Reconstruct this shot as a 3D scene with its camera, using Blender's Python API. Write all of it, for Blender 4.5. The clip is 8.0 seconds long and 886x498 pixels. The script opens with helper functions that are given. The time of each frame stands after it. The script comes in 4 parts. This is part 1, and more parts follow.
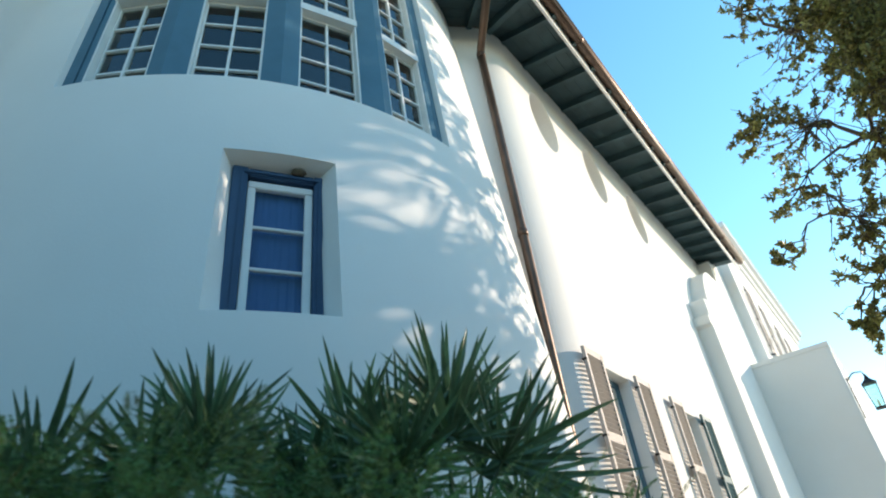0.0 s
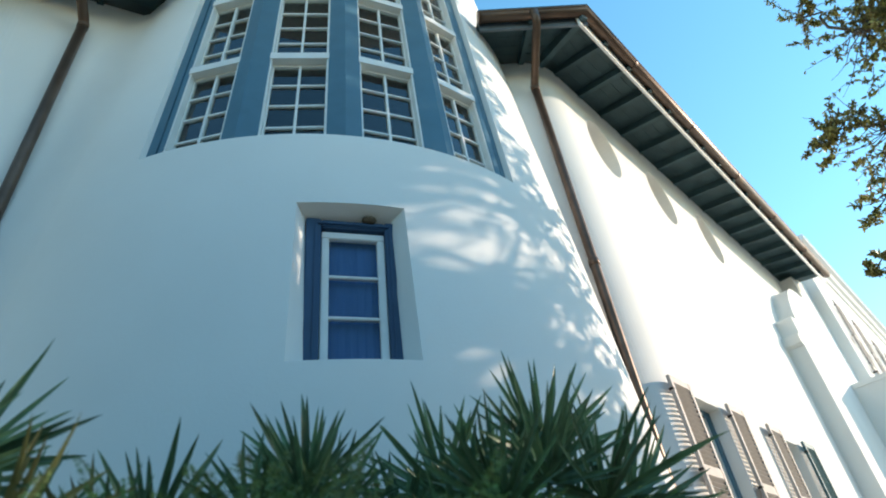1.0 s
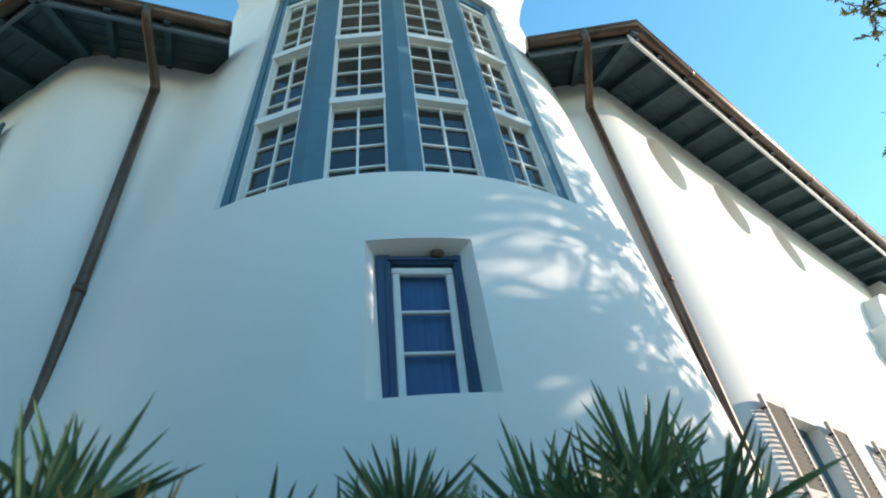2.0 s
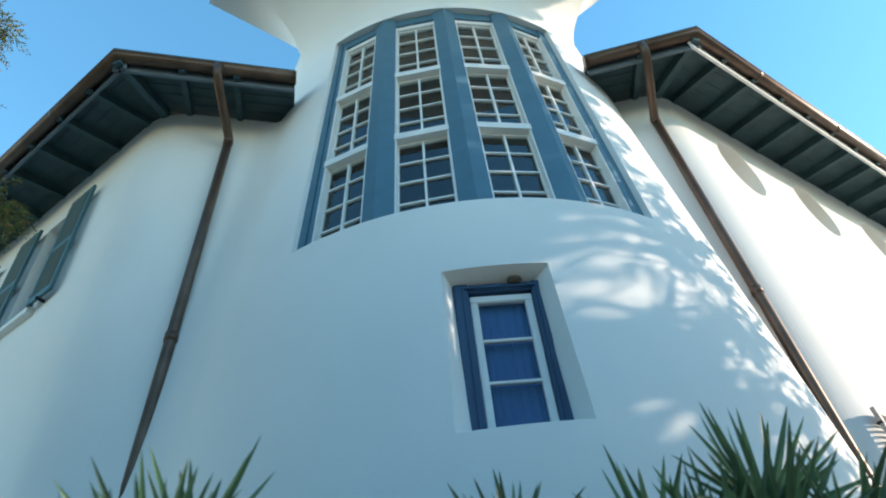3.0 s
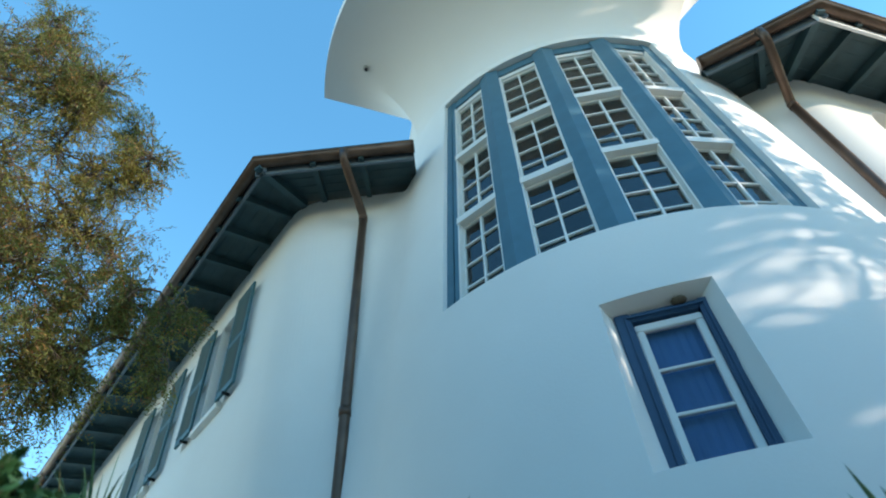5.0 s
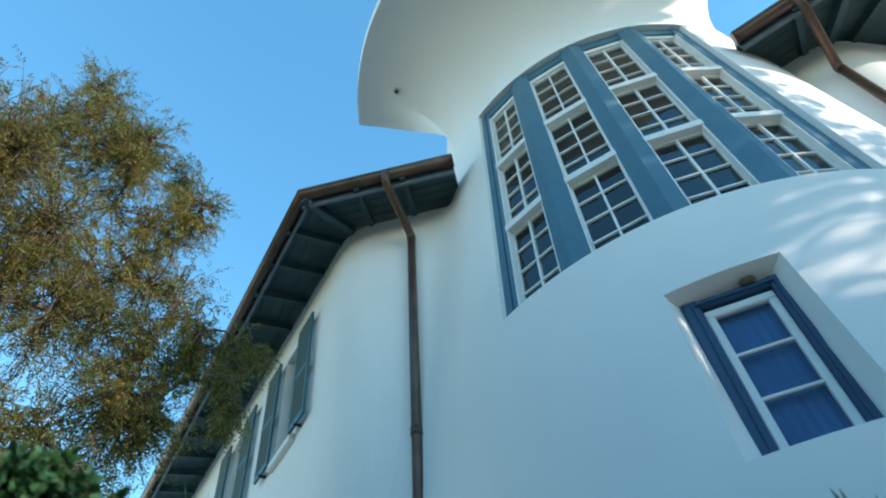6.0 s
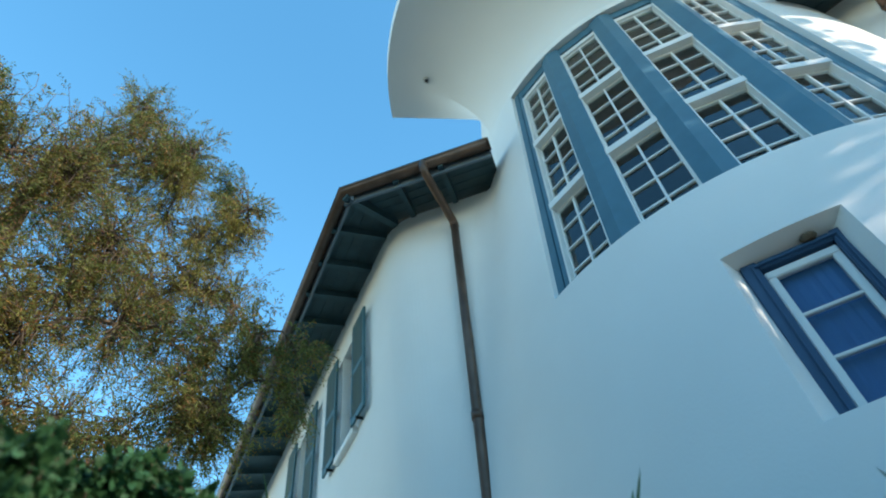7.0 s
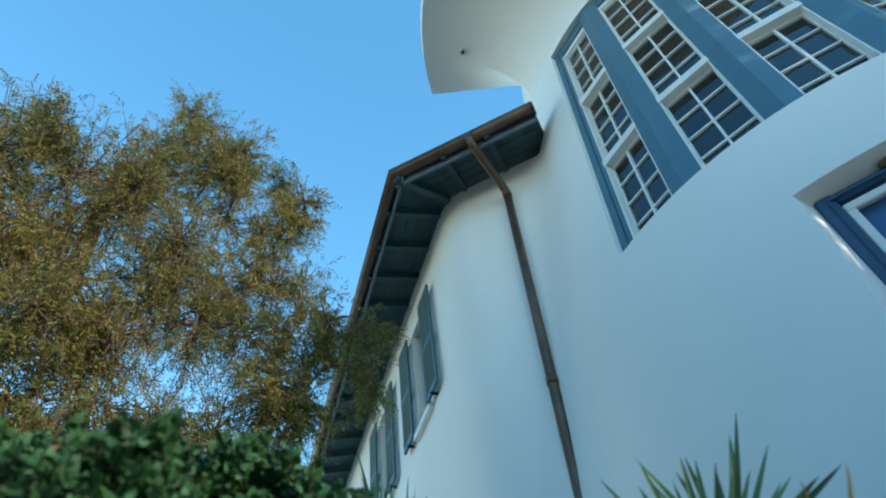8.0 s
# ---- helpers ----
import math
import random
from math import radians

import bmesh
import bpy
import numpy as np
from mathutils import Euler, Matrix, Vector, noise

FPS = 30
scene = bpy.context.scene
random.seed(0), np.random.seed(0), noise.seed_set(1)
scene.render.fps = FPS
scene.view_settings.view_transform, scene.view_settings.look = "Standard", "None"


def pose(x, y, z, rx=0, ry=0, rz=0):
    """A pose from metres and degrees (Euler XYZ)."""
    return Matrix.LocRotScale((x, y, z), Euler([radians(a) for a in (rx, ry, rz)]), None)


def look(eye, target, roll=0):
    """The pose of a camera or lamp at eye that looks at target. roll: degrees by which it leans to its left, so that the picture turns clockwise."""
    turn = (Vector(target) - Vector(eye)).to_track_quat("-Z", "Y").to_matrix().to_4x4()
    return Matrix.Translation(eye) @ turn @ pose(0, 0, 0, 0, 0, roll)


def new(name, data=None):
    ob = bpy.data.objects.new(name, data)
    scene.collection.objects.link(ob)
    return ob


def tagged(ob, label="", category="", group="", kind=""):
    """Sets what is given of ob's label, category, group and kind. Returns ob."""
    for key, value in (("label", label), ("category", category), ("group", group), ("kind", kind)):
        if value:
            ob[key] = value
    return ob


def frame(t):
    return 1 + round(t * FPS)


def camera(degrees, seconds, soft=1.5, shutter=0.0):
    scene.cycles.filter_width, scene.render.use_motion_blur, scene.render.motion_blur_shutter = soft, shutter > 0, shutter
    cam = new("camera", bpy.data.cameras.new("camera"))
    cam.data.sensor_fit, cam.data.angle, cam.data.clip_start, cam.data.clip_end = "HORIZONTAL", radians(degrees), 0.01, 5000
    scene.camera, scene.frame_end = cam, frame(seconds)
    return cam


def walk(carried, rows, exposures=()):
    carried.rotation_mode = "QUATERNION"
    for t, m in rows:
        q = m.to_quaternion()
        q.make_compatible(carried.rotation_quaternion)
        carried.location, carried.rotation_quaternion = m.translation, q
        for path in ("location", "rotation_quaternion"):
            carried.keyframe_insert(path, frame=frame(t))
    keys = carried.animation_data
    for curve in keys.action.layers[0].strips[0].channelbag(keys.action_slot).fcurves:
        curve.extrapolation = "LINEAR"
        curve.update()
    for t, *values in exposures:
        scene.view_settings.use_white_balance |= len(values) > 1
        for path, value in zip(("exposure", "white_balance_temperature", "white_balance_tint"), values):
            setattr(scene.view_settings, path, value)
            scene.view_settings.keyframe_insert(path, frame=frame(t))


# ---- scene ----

# ---------------- camera and walk ----------------
cam = camera(71.2, 8.0, soft=1.9)
cam.data.dof.use_dof, cam.data.dof.focus_distance, cam.data.dof.aperture_fstop = True, 4.6, 1.7
ROWS = [
    (0.0, -0.4357, -3.8758, 1.3003, -25.370, 32.334, -8.473),
    (0.5, -0.4711, -3.8665, 1.3154, -22.051, 34.543, -8.912),
    (1.0, -0.4994, -3.8559, 1.3265, -19.080, 36.547, -9.104),
    (1.5, -0.5270, -3.8439, 1.3415, -16.054, 38.355, -9.180),
    (3.0, -0.6445, -3.8155, 1.3896, -5.437, 43.440, -8.371),
    (3.5, -0.6747, -3.8056, 1.3996, -1.380, 45.276, -7.336),
    (4.0, -0.7103, -3.8041, 1.4062, 3.049, 46.865, -6.410),
    (4.5, -0.7440, -3.8054, 1.4138, 7.113, 48.171, -6.330),
    (6.0, -0.8314, -3.7880, 1.4120, 17.130, 51.373, -8.796),
    (6.5, -0.8551, -3.7916, 1.4054, 20.123, 51.597, -8.938),
    (7.0, -0.8798, -3.7977, 1.4005, 23.395, 50.843, -8.853),
    (7.5, -0.9099, -3.8087, 1.3910, 27.033, 49.979, -8.836),
    (8.0, -0.9338, -3.8180, 1.3847, 31.433, 49.342, -8.923),
]
walk(cam, [(t, pose(x, y, z, 90 + pitch, 0, yaw) @ pose(0, 0, 0, 0, 0, roll)) for t, x, y, z, yaw, pitch, roll in ROWS],
     exposures=[(0.0, 0.92, 7250, 14), (3.5, 1.02, 6900, 13), (8.0, 1.05, 6600, 11)])

# ---------------- world and sun ----------------
SUN = Vector((0.9517, -0.1169, 0.2840)).normalized()
world = bpy.data.worlds.new("sky_world")
scene.world = world
world.use_nodes = True
wt = world.node_tree
sky = wt.nodes.new("ShaderNodeTexSky")
sky.sky_type = 'NISHITA'
sky.sun_disc = False
sky.sun_elevation = math.asin(SUN.z)
sky.sun_rotation = math.atan2(SUN.x, SUN.y)
sky.air_density, sky.dust_density, sky.ozone_density = 1.0, 0.0, 1.2
wt.nodes["Background"].inputs["Strength"].default_value = 0.15
tone = wt.nodes.new("ShaderNodeHueSaturation")
tone.inputs["Hue"].default_value, tone.inputs["Saturation"].default_value, tone.inputs["Value"].default_value = 0.49, 1.42, 1.92
soft_sky = wt.nodes.new("ShaderNodeGamma")
soft_sky.inputs["Gamma"].default_value = 0.85
wt.links.new(sky.outputs["Color"], soft_sky.inputs["Color"])
wt.links.new(soft_sky.outputs["Color"], tone.inputs["Color"])
wt.links.new(tone.outputs["Color"], wt.nodes["Background"].inputs["Color"])
sun = new("sun", bpy.data.lights.new("sun", 'SUN'))
sun.data.energy, sun.data.angle, sun.data.color = 2.8, radians(0.55), (1.0, 0.875, 0.73)
sun.matrix_world = look((20 * SUN.x, 20 * SUN.y, 20 * SUN.z), (0, 0, 0))


# ---------------- materials ----------------
def material(name, colour, rough=0.6, metal=0.0, vary=0.12, scale=3.0, bump=0.15, fine=120.0, spec=0.4, second=None, per_object=0.0, island=0.0, trans=0.0):
    m = bpy.data.materials.new(name)
    m.use_nodes = True
    nt = m.node_tree
    b = nt.nodes["Principled BSDF"]
    b.inputs["Roughness"].default_value, b.inputs["Metallic"].default_value = rough, metal
    b.inputs["Specular IOR Level"].default_value = spec
    tc = nt.nodes.new("ShaderNodeTexCoord")
    n1 = nt.nodes.new("ShaderNodeTexNoise")
    n1.inputs["Scale"].default_value, n1.inputs["Detail"].default_value = scale, 6
    n2 = nt.nodes.new("ShaderNodeTexNoise")
    n2.inputs["Scale"].default_value, n2.inputs["Detail"].default_value = fine, 4
    for n in (n1, n2):
        nt.links.new(tc.outputs["Object"], n.inputs["Vector"])
    mix = nt.nodes.new("ShaderNodeMix")
    mix.data_type = 'RGBA'
    dark = second or tuple(c * (1 - 2 * vary) for c in colour)
    mix.inputs[6].default_value, mix.inputs[7].default_value = (*dark, 1), (*colour, 1)
    ramp = nt.nodes.new("ShaderNodeMapRange")
    ramp.inputs[1].default_value, ramp.inputs[2].default_value = 0.3, 0.65
    nt.links.new(n1.outputs["Fac"], ramp.inputs[0])
    nt.links.new(ramp.outputs[0], mix.inputs[0])
    out = mix.outputs[2]
    if per_object or island:
        info = nt.nodes.new("ShaderNodeNewGeometry" if island else "ShaderNodeObjectInfo")
        hsv = nt.nodes.new("ShaderNodeHueSaturation")
        mr = nt.nodes.new("ShaderNodeMapRange")
        k = island or per_object
        mr.inputs[3].default_value, mr.inputs[4].default_value = 1 - k, 1 + k
        nt.links.new(info.outputs["Random Per Island" if island else "Random"], mr.inputs[0])
        nt.links.new(mr.outputs[0], hsv.inputs["Value"])
        if island:
            mh = nt.nodes.new("ShaderNodeMapRange")
            mh.inputs[3].default_value, mh.inputs[4].default_value = 0.475, 0.525
            nt.links.new(info.outputs["Random Per Island"], mh.inputs[0])
            nt.links.new(mh.outputs[0], hsv.inputs["Hue"])
        nt.links.new(out, hsv.inputs["Color"])
        out = hsv.outputs["Color"]
    nt.links.new(out, b.inputs["Base Color"])
    if bump:
        bp = nt.nodes.new("ShaderNodeBump")
        bp.inputs["Strength"].default_value, bp.inputs["Distance"].default_value = bump, 0.004
        nt.links.new(n2.outputs["Fac"], bp.inputs["Height"])
        nt.links.new(bp.outputs["Normal"], b.inputs["Normal"])
    if trans:
        tr = nt.nodes.new("ShaderNodeBsdfTranslucent")
        nt.links.new(out, tr.inputs["Color"])
        ms = nt.nodes.new("ShaderNodeMixShader")
        ms.inputs[0].default_value = trans
        nt.links.new(b.outputs[0], ms.inputs[1])
        nt.links.new(tr.outputs[0], ms.inputs[2])
        nt.links.new(ms.outputs[0], nt.nodes["Material Output"].inputs["Surface"])
    return m


def glass_material(name, tint, ior=1.45):
    m = bpy.data.materials.new(name)
    m.use_nodes = True
    nt = m.node_tree
    nt.nodes.remove(nt.nodes["Principled BSDF"])
    fr = nt.nodes.new("ShaderNodeFresnel")
    fr.inputs["IOR"].default_value = ior
    tr = nt.nodes.new("ShaderNodeBsdfTransparent")
    tr.inputs["Color"].default_value = (*tint, 1)
    gl = nt.nodes.new("ShaderNodeBsdfGlossy")
    gl.inputs["Roughness"].default_value = 0.015
    ms = nt.nodes.new("ShaderNodeMixShader")
    nt.links.new(fr.outputs[0], ms.inputs[0])
    nt.links.new(tr.outputs[0], ms.inputs[1])
    nt.links.new(gl.outputs[0], ms.inputs[2])
    nt.links.new(ms.outputs[0], nt.nodes["Material Output"].inputs["Surface"])
    return m


STUCCO = material("white_stucco", (0.80, 0.79, 0.76), 0.85, vary=0.03, scale=0.7, bump=0.25, fine=45, spec=0.2)
WHITE = material("white_paint", (0.78, 0.77, 0.74), 0.45, vary=0.04, scale=6, bump=0.05)
BLUE = material("slate_blue_paint", (0.065, 0.17, 0.235), 0.5, vary=0.07, scale=4, bump=0.06)
COBALT = material("cobalt_blue_paint", (0.028, 0.078, 0.155), 0.45, vary=0.08, scale=5, bump=0.06)
SOFFIT = material("dark_teal_stain", (0.040, 0.085, 0.096), 0.6, vary=0.15, scale=5, bump=0.2, per_object=0.15)
COPPER = material("aged_copper", (0.145, 0.09, 0.063), 0.42, metal=0.5, vary=0.22, scale=4, bump=0.12, fine=30)
# also darkens one shutter of the sunlit wing in place of shade
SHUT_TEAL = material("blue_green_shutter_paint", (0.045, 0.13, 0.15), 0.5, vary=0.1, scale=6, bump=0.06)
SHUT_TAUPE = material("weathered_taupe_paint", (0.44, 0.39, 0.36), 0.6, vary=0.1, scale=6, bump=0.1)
# near-black colour of the sheets that stand in for unlit rooms
DARK = material("unlit_room_dark", (0.045, 0.05, 0.045), 0.9, vary=0.1, bump=0)
SHADE = material("blue_roller_blind", (0.05, 0.18, 0.38), 0.6, vary=0.05, scale=3, bump=0.03)
CREAM = material("cream_interior_plaster", (0.92, 0.91, 0.85), 0.9, vary=0.1, bump=0)
GLASS = glass_material("window_glass", (0.90, 0.985, 0.95), 1.85)
GLASS_DULL = glass_material("dull_window_glass", (0.9, 0.92, 0.95), 1.22)
METAL = material("dark_iron", (0.03, 0.03, 0.032), 0.5, metal=0.6, bump=0.05)
PALE_METAL = material("pale_plastic", (0.55, 0.54, 0.5), 0.5, bump=0.0)
MUD = material("dried_mud", (0.16, 0.12, 0.08), 0.95, vary=0.25, scale=30, bump=0.6, fine=60)
FASCIA = material("grey_fascia_paint", (0.13, 0.17, 0.20), 0.5, vary=0.1, scale=3, bump=0.05)
ROOF = material("grey_roof_shingle", (0.16, 0.155, 0.15), 0.85, vary=0.2, scale=8, bump=0.3)
SOIL = material("mulch_bed", (0.07, 0.05, 0.035), 0.95, second=(0.035, 0.045, 0.02), scale=3, bump=0.8, fine=25)
PAVING = material("pale_shell_gravel", (0.56, 0.52, 0.44), 0.95, vary=0.1, scale=2, bump=0.6, fine=30)
PALM = material("palmetto_green", (0.105, 0.205, 0.10), 0.40, vary=0.2, scale=5, bump=0.05, per_object=0.4, spec=0.5, trans=0.22)
PALM_DRY = material("palmetto_straw", (0.26, 0.24, 0.09), 0.6, vary=0.2, scale=5, bump=0.05, per_object=0.35, trans=0.2)
FERN = material("fern_green", (0.115, 0.26, 0.08), 0.6, second=(0.12, 0.14, 0.06), scale=2.2, bump=0.0, island=0.35, trans=0.2)
LEAF_OAK = material("oak_leaf", (0.33, 0.29, 0.095), 0.45, vary=0.25, scale=2, bump=0.0, island=0.5, trans=0.3)
LEAF_CYP = material("cypress_needle", (0.225, 0.195, 0.045), 0.6, second=(0.075, 0.12, 0.035), scale=0.9, bump=0.0, island=0.4, trans=0.42)
LEAF_RUST = material("rusty_cypress_needle", (0.34, 0.155, 0.05), 0.6, second=(0.22, 0.15, 0.05), scale=1.5, bump=0.0, island=0.4, trans=0.42)
LEAF_BUSH = material("pittosporum_leaf", (0.046, 0.138, 0.052), 0.55, vary=0.25, scale=3, bump=0.0, island=0.4, spec=0.25, trans=0.15)
BARK = material("grey_brown_bark", (0.13, 0.095, 0.065), 0.9, vary=0.25, scale=6, bump=0.8, fine=20)


# ---------------- mesh helpers ----------------
def mesh_object(name, bm, mat, smooth=False):
    me = bpy.data.meshes.new(name)
    bmesh.ops.recalc_face_normals(bm, faces=bm.faces)
    bm.to_mesh(me)
    bm.free()
    me.materials.append(mat)
    if smooth:
        me.polygons.foreach_set("use_smooth", [True] * len(me.polygons))
    return new(name, me)


def part(name, bm, mat, parent, label="", smooth=False):
    ob = mesh_object(name, bm, mat, smooth)
    ob.parent = parent
    return tagged(ob, label)


def shared(name, me, parent, m):
    ob = new(name, me)
    ob.parent = parent
    ob.matrix_basis = m
    return ob


def empty(name, m, label, category, group="", kind=""):
    e = new(name)
    e.matrix_basis = m
    e.empty_display_size = 0.1
    return tagged(e, label, category, group, kind)


def add_box(bm, lo, hi, m=None, bevel=0.0):
    made = bmesh.ops.create_cube(bm, size=1)["verts"]
    for v in made:
        v.co = Vector([lo[i] + (v.co[i] + 0.5) * (hi[i] - lo[i]) for i in range(3)])
    if bevel:
        edges = list({e for v in made for e in v.link_edges})
        made = list({v for f in bmesh.ops.bevel(bm, geom=edges, offset=bevel, segments=2, affect='EDGES')["faces"] for v in f.verts} | {v for v in made if v.is_valid})
    if m:
        bmesh.ops.transform(bm, matrix=m, verts=[v for v in made if v.is_valid])


def boxed(lo, hi, m=None, bevel=0.0):
    bm = bmesh.new()
    add_box(bm, lo, hi, m, bevel)
    return bm


def add_tube(bm, pts, radii, sides=10, cap=True):
    """A round tube along points."""
    pts = [Vector(p) for p in pts]
    rings = []
    side = None
    for i, p in enumerate(pts):
        d = (pts[min(i + 1, len(pts) - 1)] - pts[max(i - 1, 0)]).normalized()
        if side is None:
            side = d.orthogonal().normalized()
        side = (side - d * side.dot(d)).normalized()
        up = d.cross(side)
        r = radii[i] if hasattr(radii, "__len__") else radii
        rings.append([bm.verts.new(p + r * (math.cos(a) * side + math.sin(a) * up)) for a in [2 * math.pi * k / sides for k in range(sides)]])
    for a, b in zip(rings, rings[1:]):
        for k in range(sides):
            bm.faces.new((a[k], a[(k + 1) % sides], b[(k + 1) % sides], b[k]))
    if cap:
        bm.faces.new(rings[0][::-1])
        bm.faces.new(rings[-1])


def add_sweep(bm, profile, path, closed=True):
    """A profile of (outward, up) pairs carried along a level path with mitred corners; outward lies to the right of the way."""
    path = [Vector(p) for p in path]
    rings = []
    for i, p in enumerate(path):
        d0 = (p - path[i - 1]).normalized() if i else (path[1] - p).normalized()
        d1 = (path[i + 1] - p).normalized() if i < len(path) - 1 else d0
        n0, n1 = Vector((d0.y, -d0.x, 0)), Vector((d1.y, -d1.x, 0))
        n = (n0 + n1).normalized()
        n = n / max(n.dot(n0), 0.3)
        rings.append([bm.verts.new(p + n * u + Vector((0, 0, w))) for u, w in profile])
    k = len(profile)
    for a, b in zip(rings, rings[1:]):
        for j in range(k if closed else k - 1):
            bm.faces.new((a[j], a[(j + 1) % k], b[(j + 1) % k], b[j]))
    if closed:
        bm.faces.new(rings[0])
        bm.faces.new(rings[-1][::-1])


def wall_mesh(surf, ss, zs, holes, thick):
    """A wall sheet with thickness: surf(s, z, depth) gives a place; holes are (s0, s1, z0, z1) or, oval, (s0, s1, z0, z1, True)."""
    bm = bmesh.new()
    ss = sorted(set([round(v, 4) for v in ss] + [round(h[i], 4) for h in holes for i in (0, 1)]))
    zs = sorted(set([round(v, 4) for v in zs] + [round(h[i], 4) for h in holes for i in (2, 3)]))
    cache = {}

    def v(s, z, d):
        key = (round(s, 4), round(z, 4), d)
        if key not in cache:
            cache[key] = bm.verts.new(surf(s, z, d))
        return cache[key]

    def inside(s, z):
        return any(h[0] < s < h[1] and h[2] < z < h[3] for h in holes)

    for a, b in zip(ss, ss[1:]):
        for c, d in zip(zs, zs[1:]):
            if not inside((a + b) / 2, (c + d) / 2):
                for dep in (0, thick):
                    bm.faces.new([v(*q, dep) for q in ((a, c), (b, c), (b, d), (a, d))])
    for h in holes:
        hs = [s for s in ss if h[0] - 2e-4 <= s <= h[1] + 2e-4]
        hz = [z for z in zs if h[2] - 2e-4 <= z <= h[3] + 2e-4]
        ring = [(s, hz[0]) for s in hs] + [(hs[-1], z) for z in hz[1:]] + [(s, hz[-1]) for s in hs[-2::-1]] + [(hs[0], z) for z in hz[-2:0:-1]]
        if len(h) > 4:
            sc, zc, ra, rb = (h[0] + h[1]) / 2, (h[2] + h[3]) / 2, (h[1] - h[0]) / 2 - 0.02, (h[3] - h[2]) / 2 - 0.02
            n = 48
            rings = {}
            for dep in (0, thick):
                inner, outer = [], []
                for k in range(n):
                    c, t = math.cos(2 * math.pi * k / n), math.sin(2 * math.pi * k / n)
                    m = max(abs(c), abs(t))
                    inner.append(bm.verts.new(surf(sc + ra * c, zc + rb * t, dep)))
                    outer.append(bm.verts.new(surf(sc + (ra + 0.02) * c / m, zc + (rb + 0.02) * t / m, dep)))
                for k in range(n):
                    bm.faces.new((outer[k], outer[(k + 1) % n], inner[(k + 1) % n], inner[k]))
                rings[dep] = inner
            for k in range(n):
                bm.faces.new((rings[0][k], rings[0][(k + 1) % n], rings[thick][(k + 1) % n], rings[thick][k]))
        else:
            for i in range(len(ring)):
                p, q = ring[i], ring[(i + 1) % len(ring)]
                bm.faces.new((v(*p, 0), v(*q, 0), v(*q, thick), v(*p, thick)))
    # outer rims
    for a, b in zip(ss, ss[1:]):
        for z in (zs[0], zs[-1]):
            if not any(h[0] <= a and b <= h[1] and (h[2] <= z <= h[3]) for h in holes):
                bm.faces.new((v(a, z, 0), v(b, z, 0), v(b, z, thick), v(a, z, thick)))
    for c, d in zip(zs, zs[1:]):
        for s in (ss[0], ss[-1]):
            bm.faces.new((v(s, c, 0), v(s, d, 0), v(s, d, thick), v(s, c, thick)))
    return bm


def span(a, b, n):
    return [a + (b - a) * i / n for i in range(n + 1)]


# ---------------- plan of the house ----------------
AL, AR = radians(54.40), radians(58.0)
NL, NR = Vector((-math.cos(AL), -math.sin(AL), 0)), Vector((math.cos(AR), -math.sin(AR), 0))
DL, DR = Vector((-math.sin(AL), math.cos(AL), 0)), Vector((math.sin(AR), math.cos(AR), 0))
NFL, NFR = Vector((0.199, -0.980, 0)).normalized(), Vector((-0.203, -0.979, 0)).normalized()
OL, OR, OFL, OFR = 1.50, 0.88, -1.34, -1.45
WALL_TOP, EAVE_Z, WALL_T = 8.45, 8.39, 0.30


def meet(n1, o1, n2, o2):
    det = n1.x * n2.y - n1.y * n2.x
    return Vector(((o1 * n2.y - n1.y * o2) / det, (n1.x * o2 - o1 * n2.x) / det, 0))


def on_left(s, z=0.0, out=0.0):
    return NL * (OL + out) + DL * s + Vector((0, 0, z))


KR = 1.085


def along_right(s):
    return KR * s + 0.21


def up_right(z):
    return KR * z - 0.11


def on_right(s, z=0.0, out=0.0):
    """Place on the sunlit wing, in units of KR metres along, up and out."""
    return NR * (OR + out * KR) + DR * along_right(s) + Vector((0, 0, up_right(z)))


def rounded_wall(corner, d_in, d_out, radius, reach_in, reach_out):
    """A plan line: along -d_in to the corner, round it, then along d_out. Returns f(s, depth) with s = 0 at the corner."""
    turn = math.pi - math.acos(max(-1, min(1, d_in.dot(d_out))))
    tl = radius * math.tan(turn / 2)
    left_turn = ((-d_in).x * d_out.y - (-d_in).y * d_out.x) > 0
    sgn = 1 if left_turn else -1

    def inward(d):
        return Vector((-d.y, d.x, 0)) * sgn
    start = corner + d_in * tl
    centre = start + inward(-d_in) * radius
    arc = radius * turn

    def f(s, depth):
        if s <= -arc / 2:
            return start + d_in * (-arc / 2 - s) + inward(-d_in) * depth
        if s >= arc / 2:
            return corner + d_out * (tl + s - arc / 2) + inward(d_out) * depth
        a = (s + arc / 2) / radius * sgn
        v = start - centre
        w = Vector((v.x * math.cos(a) - v.y * math.sin(a), v.x * math.sin(a) + v.y * math.cos(a), 0))
        return centre + w * ((radius - depth) / radius)
    return f, arc, tl


CL, CR = meet(NL, OL, NFL, OFL), meet(NR, OR, NFR, OFR)
DFL, DFR = Vector((0.98, 0.199, 0)).normalized(), Vector((-0.979, 0.203, 0)).normalized()
FILLET = 0.75
plan_l, arc_l, tl_l = rounded_wall(CL, DFL, DL, FILLET, 1.8, 14)
plan_r, arc_r, tl_r = rounded_wall(CR, DFR, DR, FILLET, 1.8, 14)
SL0, SR0 = CL.dot(DL), CR.dot(DR)


def sl(s):
    """From the distance along the left face to the distance along its rounded plan line."""
    return s - SL0 - tl_l + arc_l / 2


def sr(s):
    return along_right(s) - SR0 - tl_r + arc_r / 2


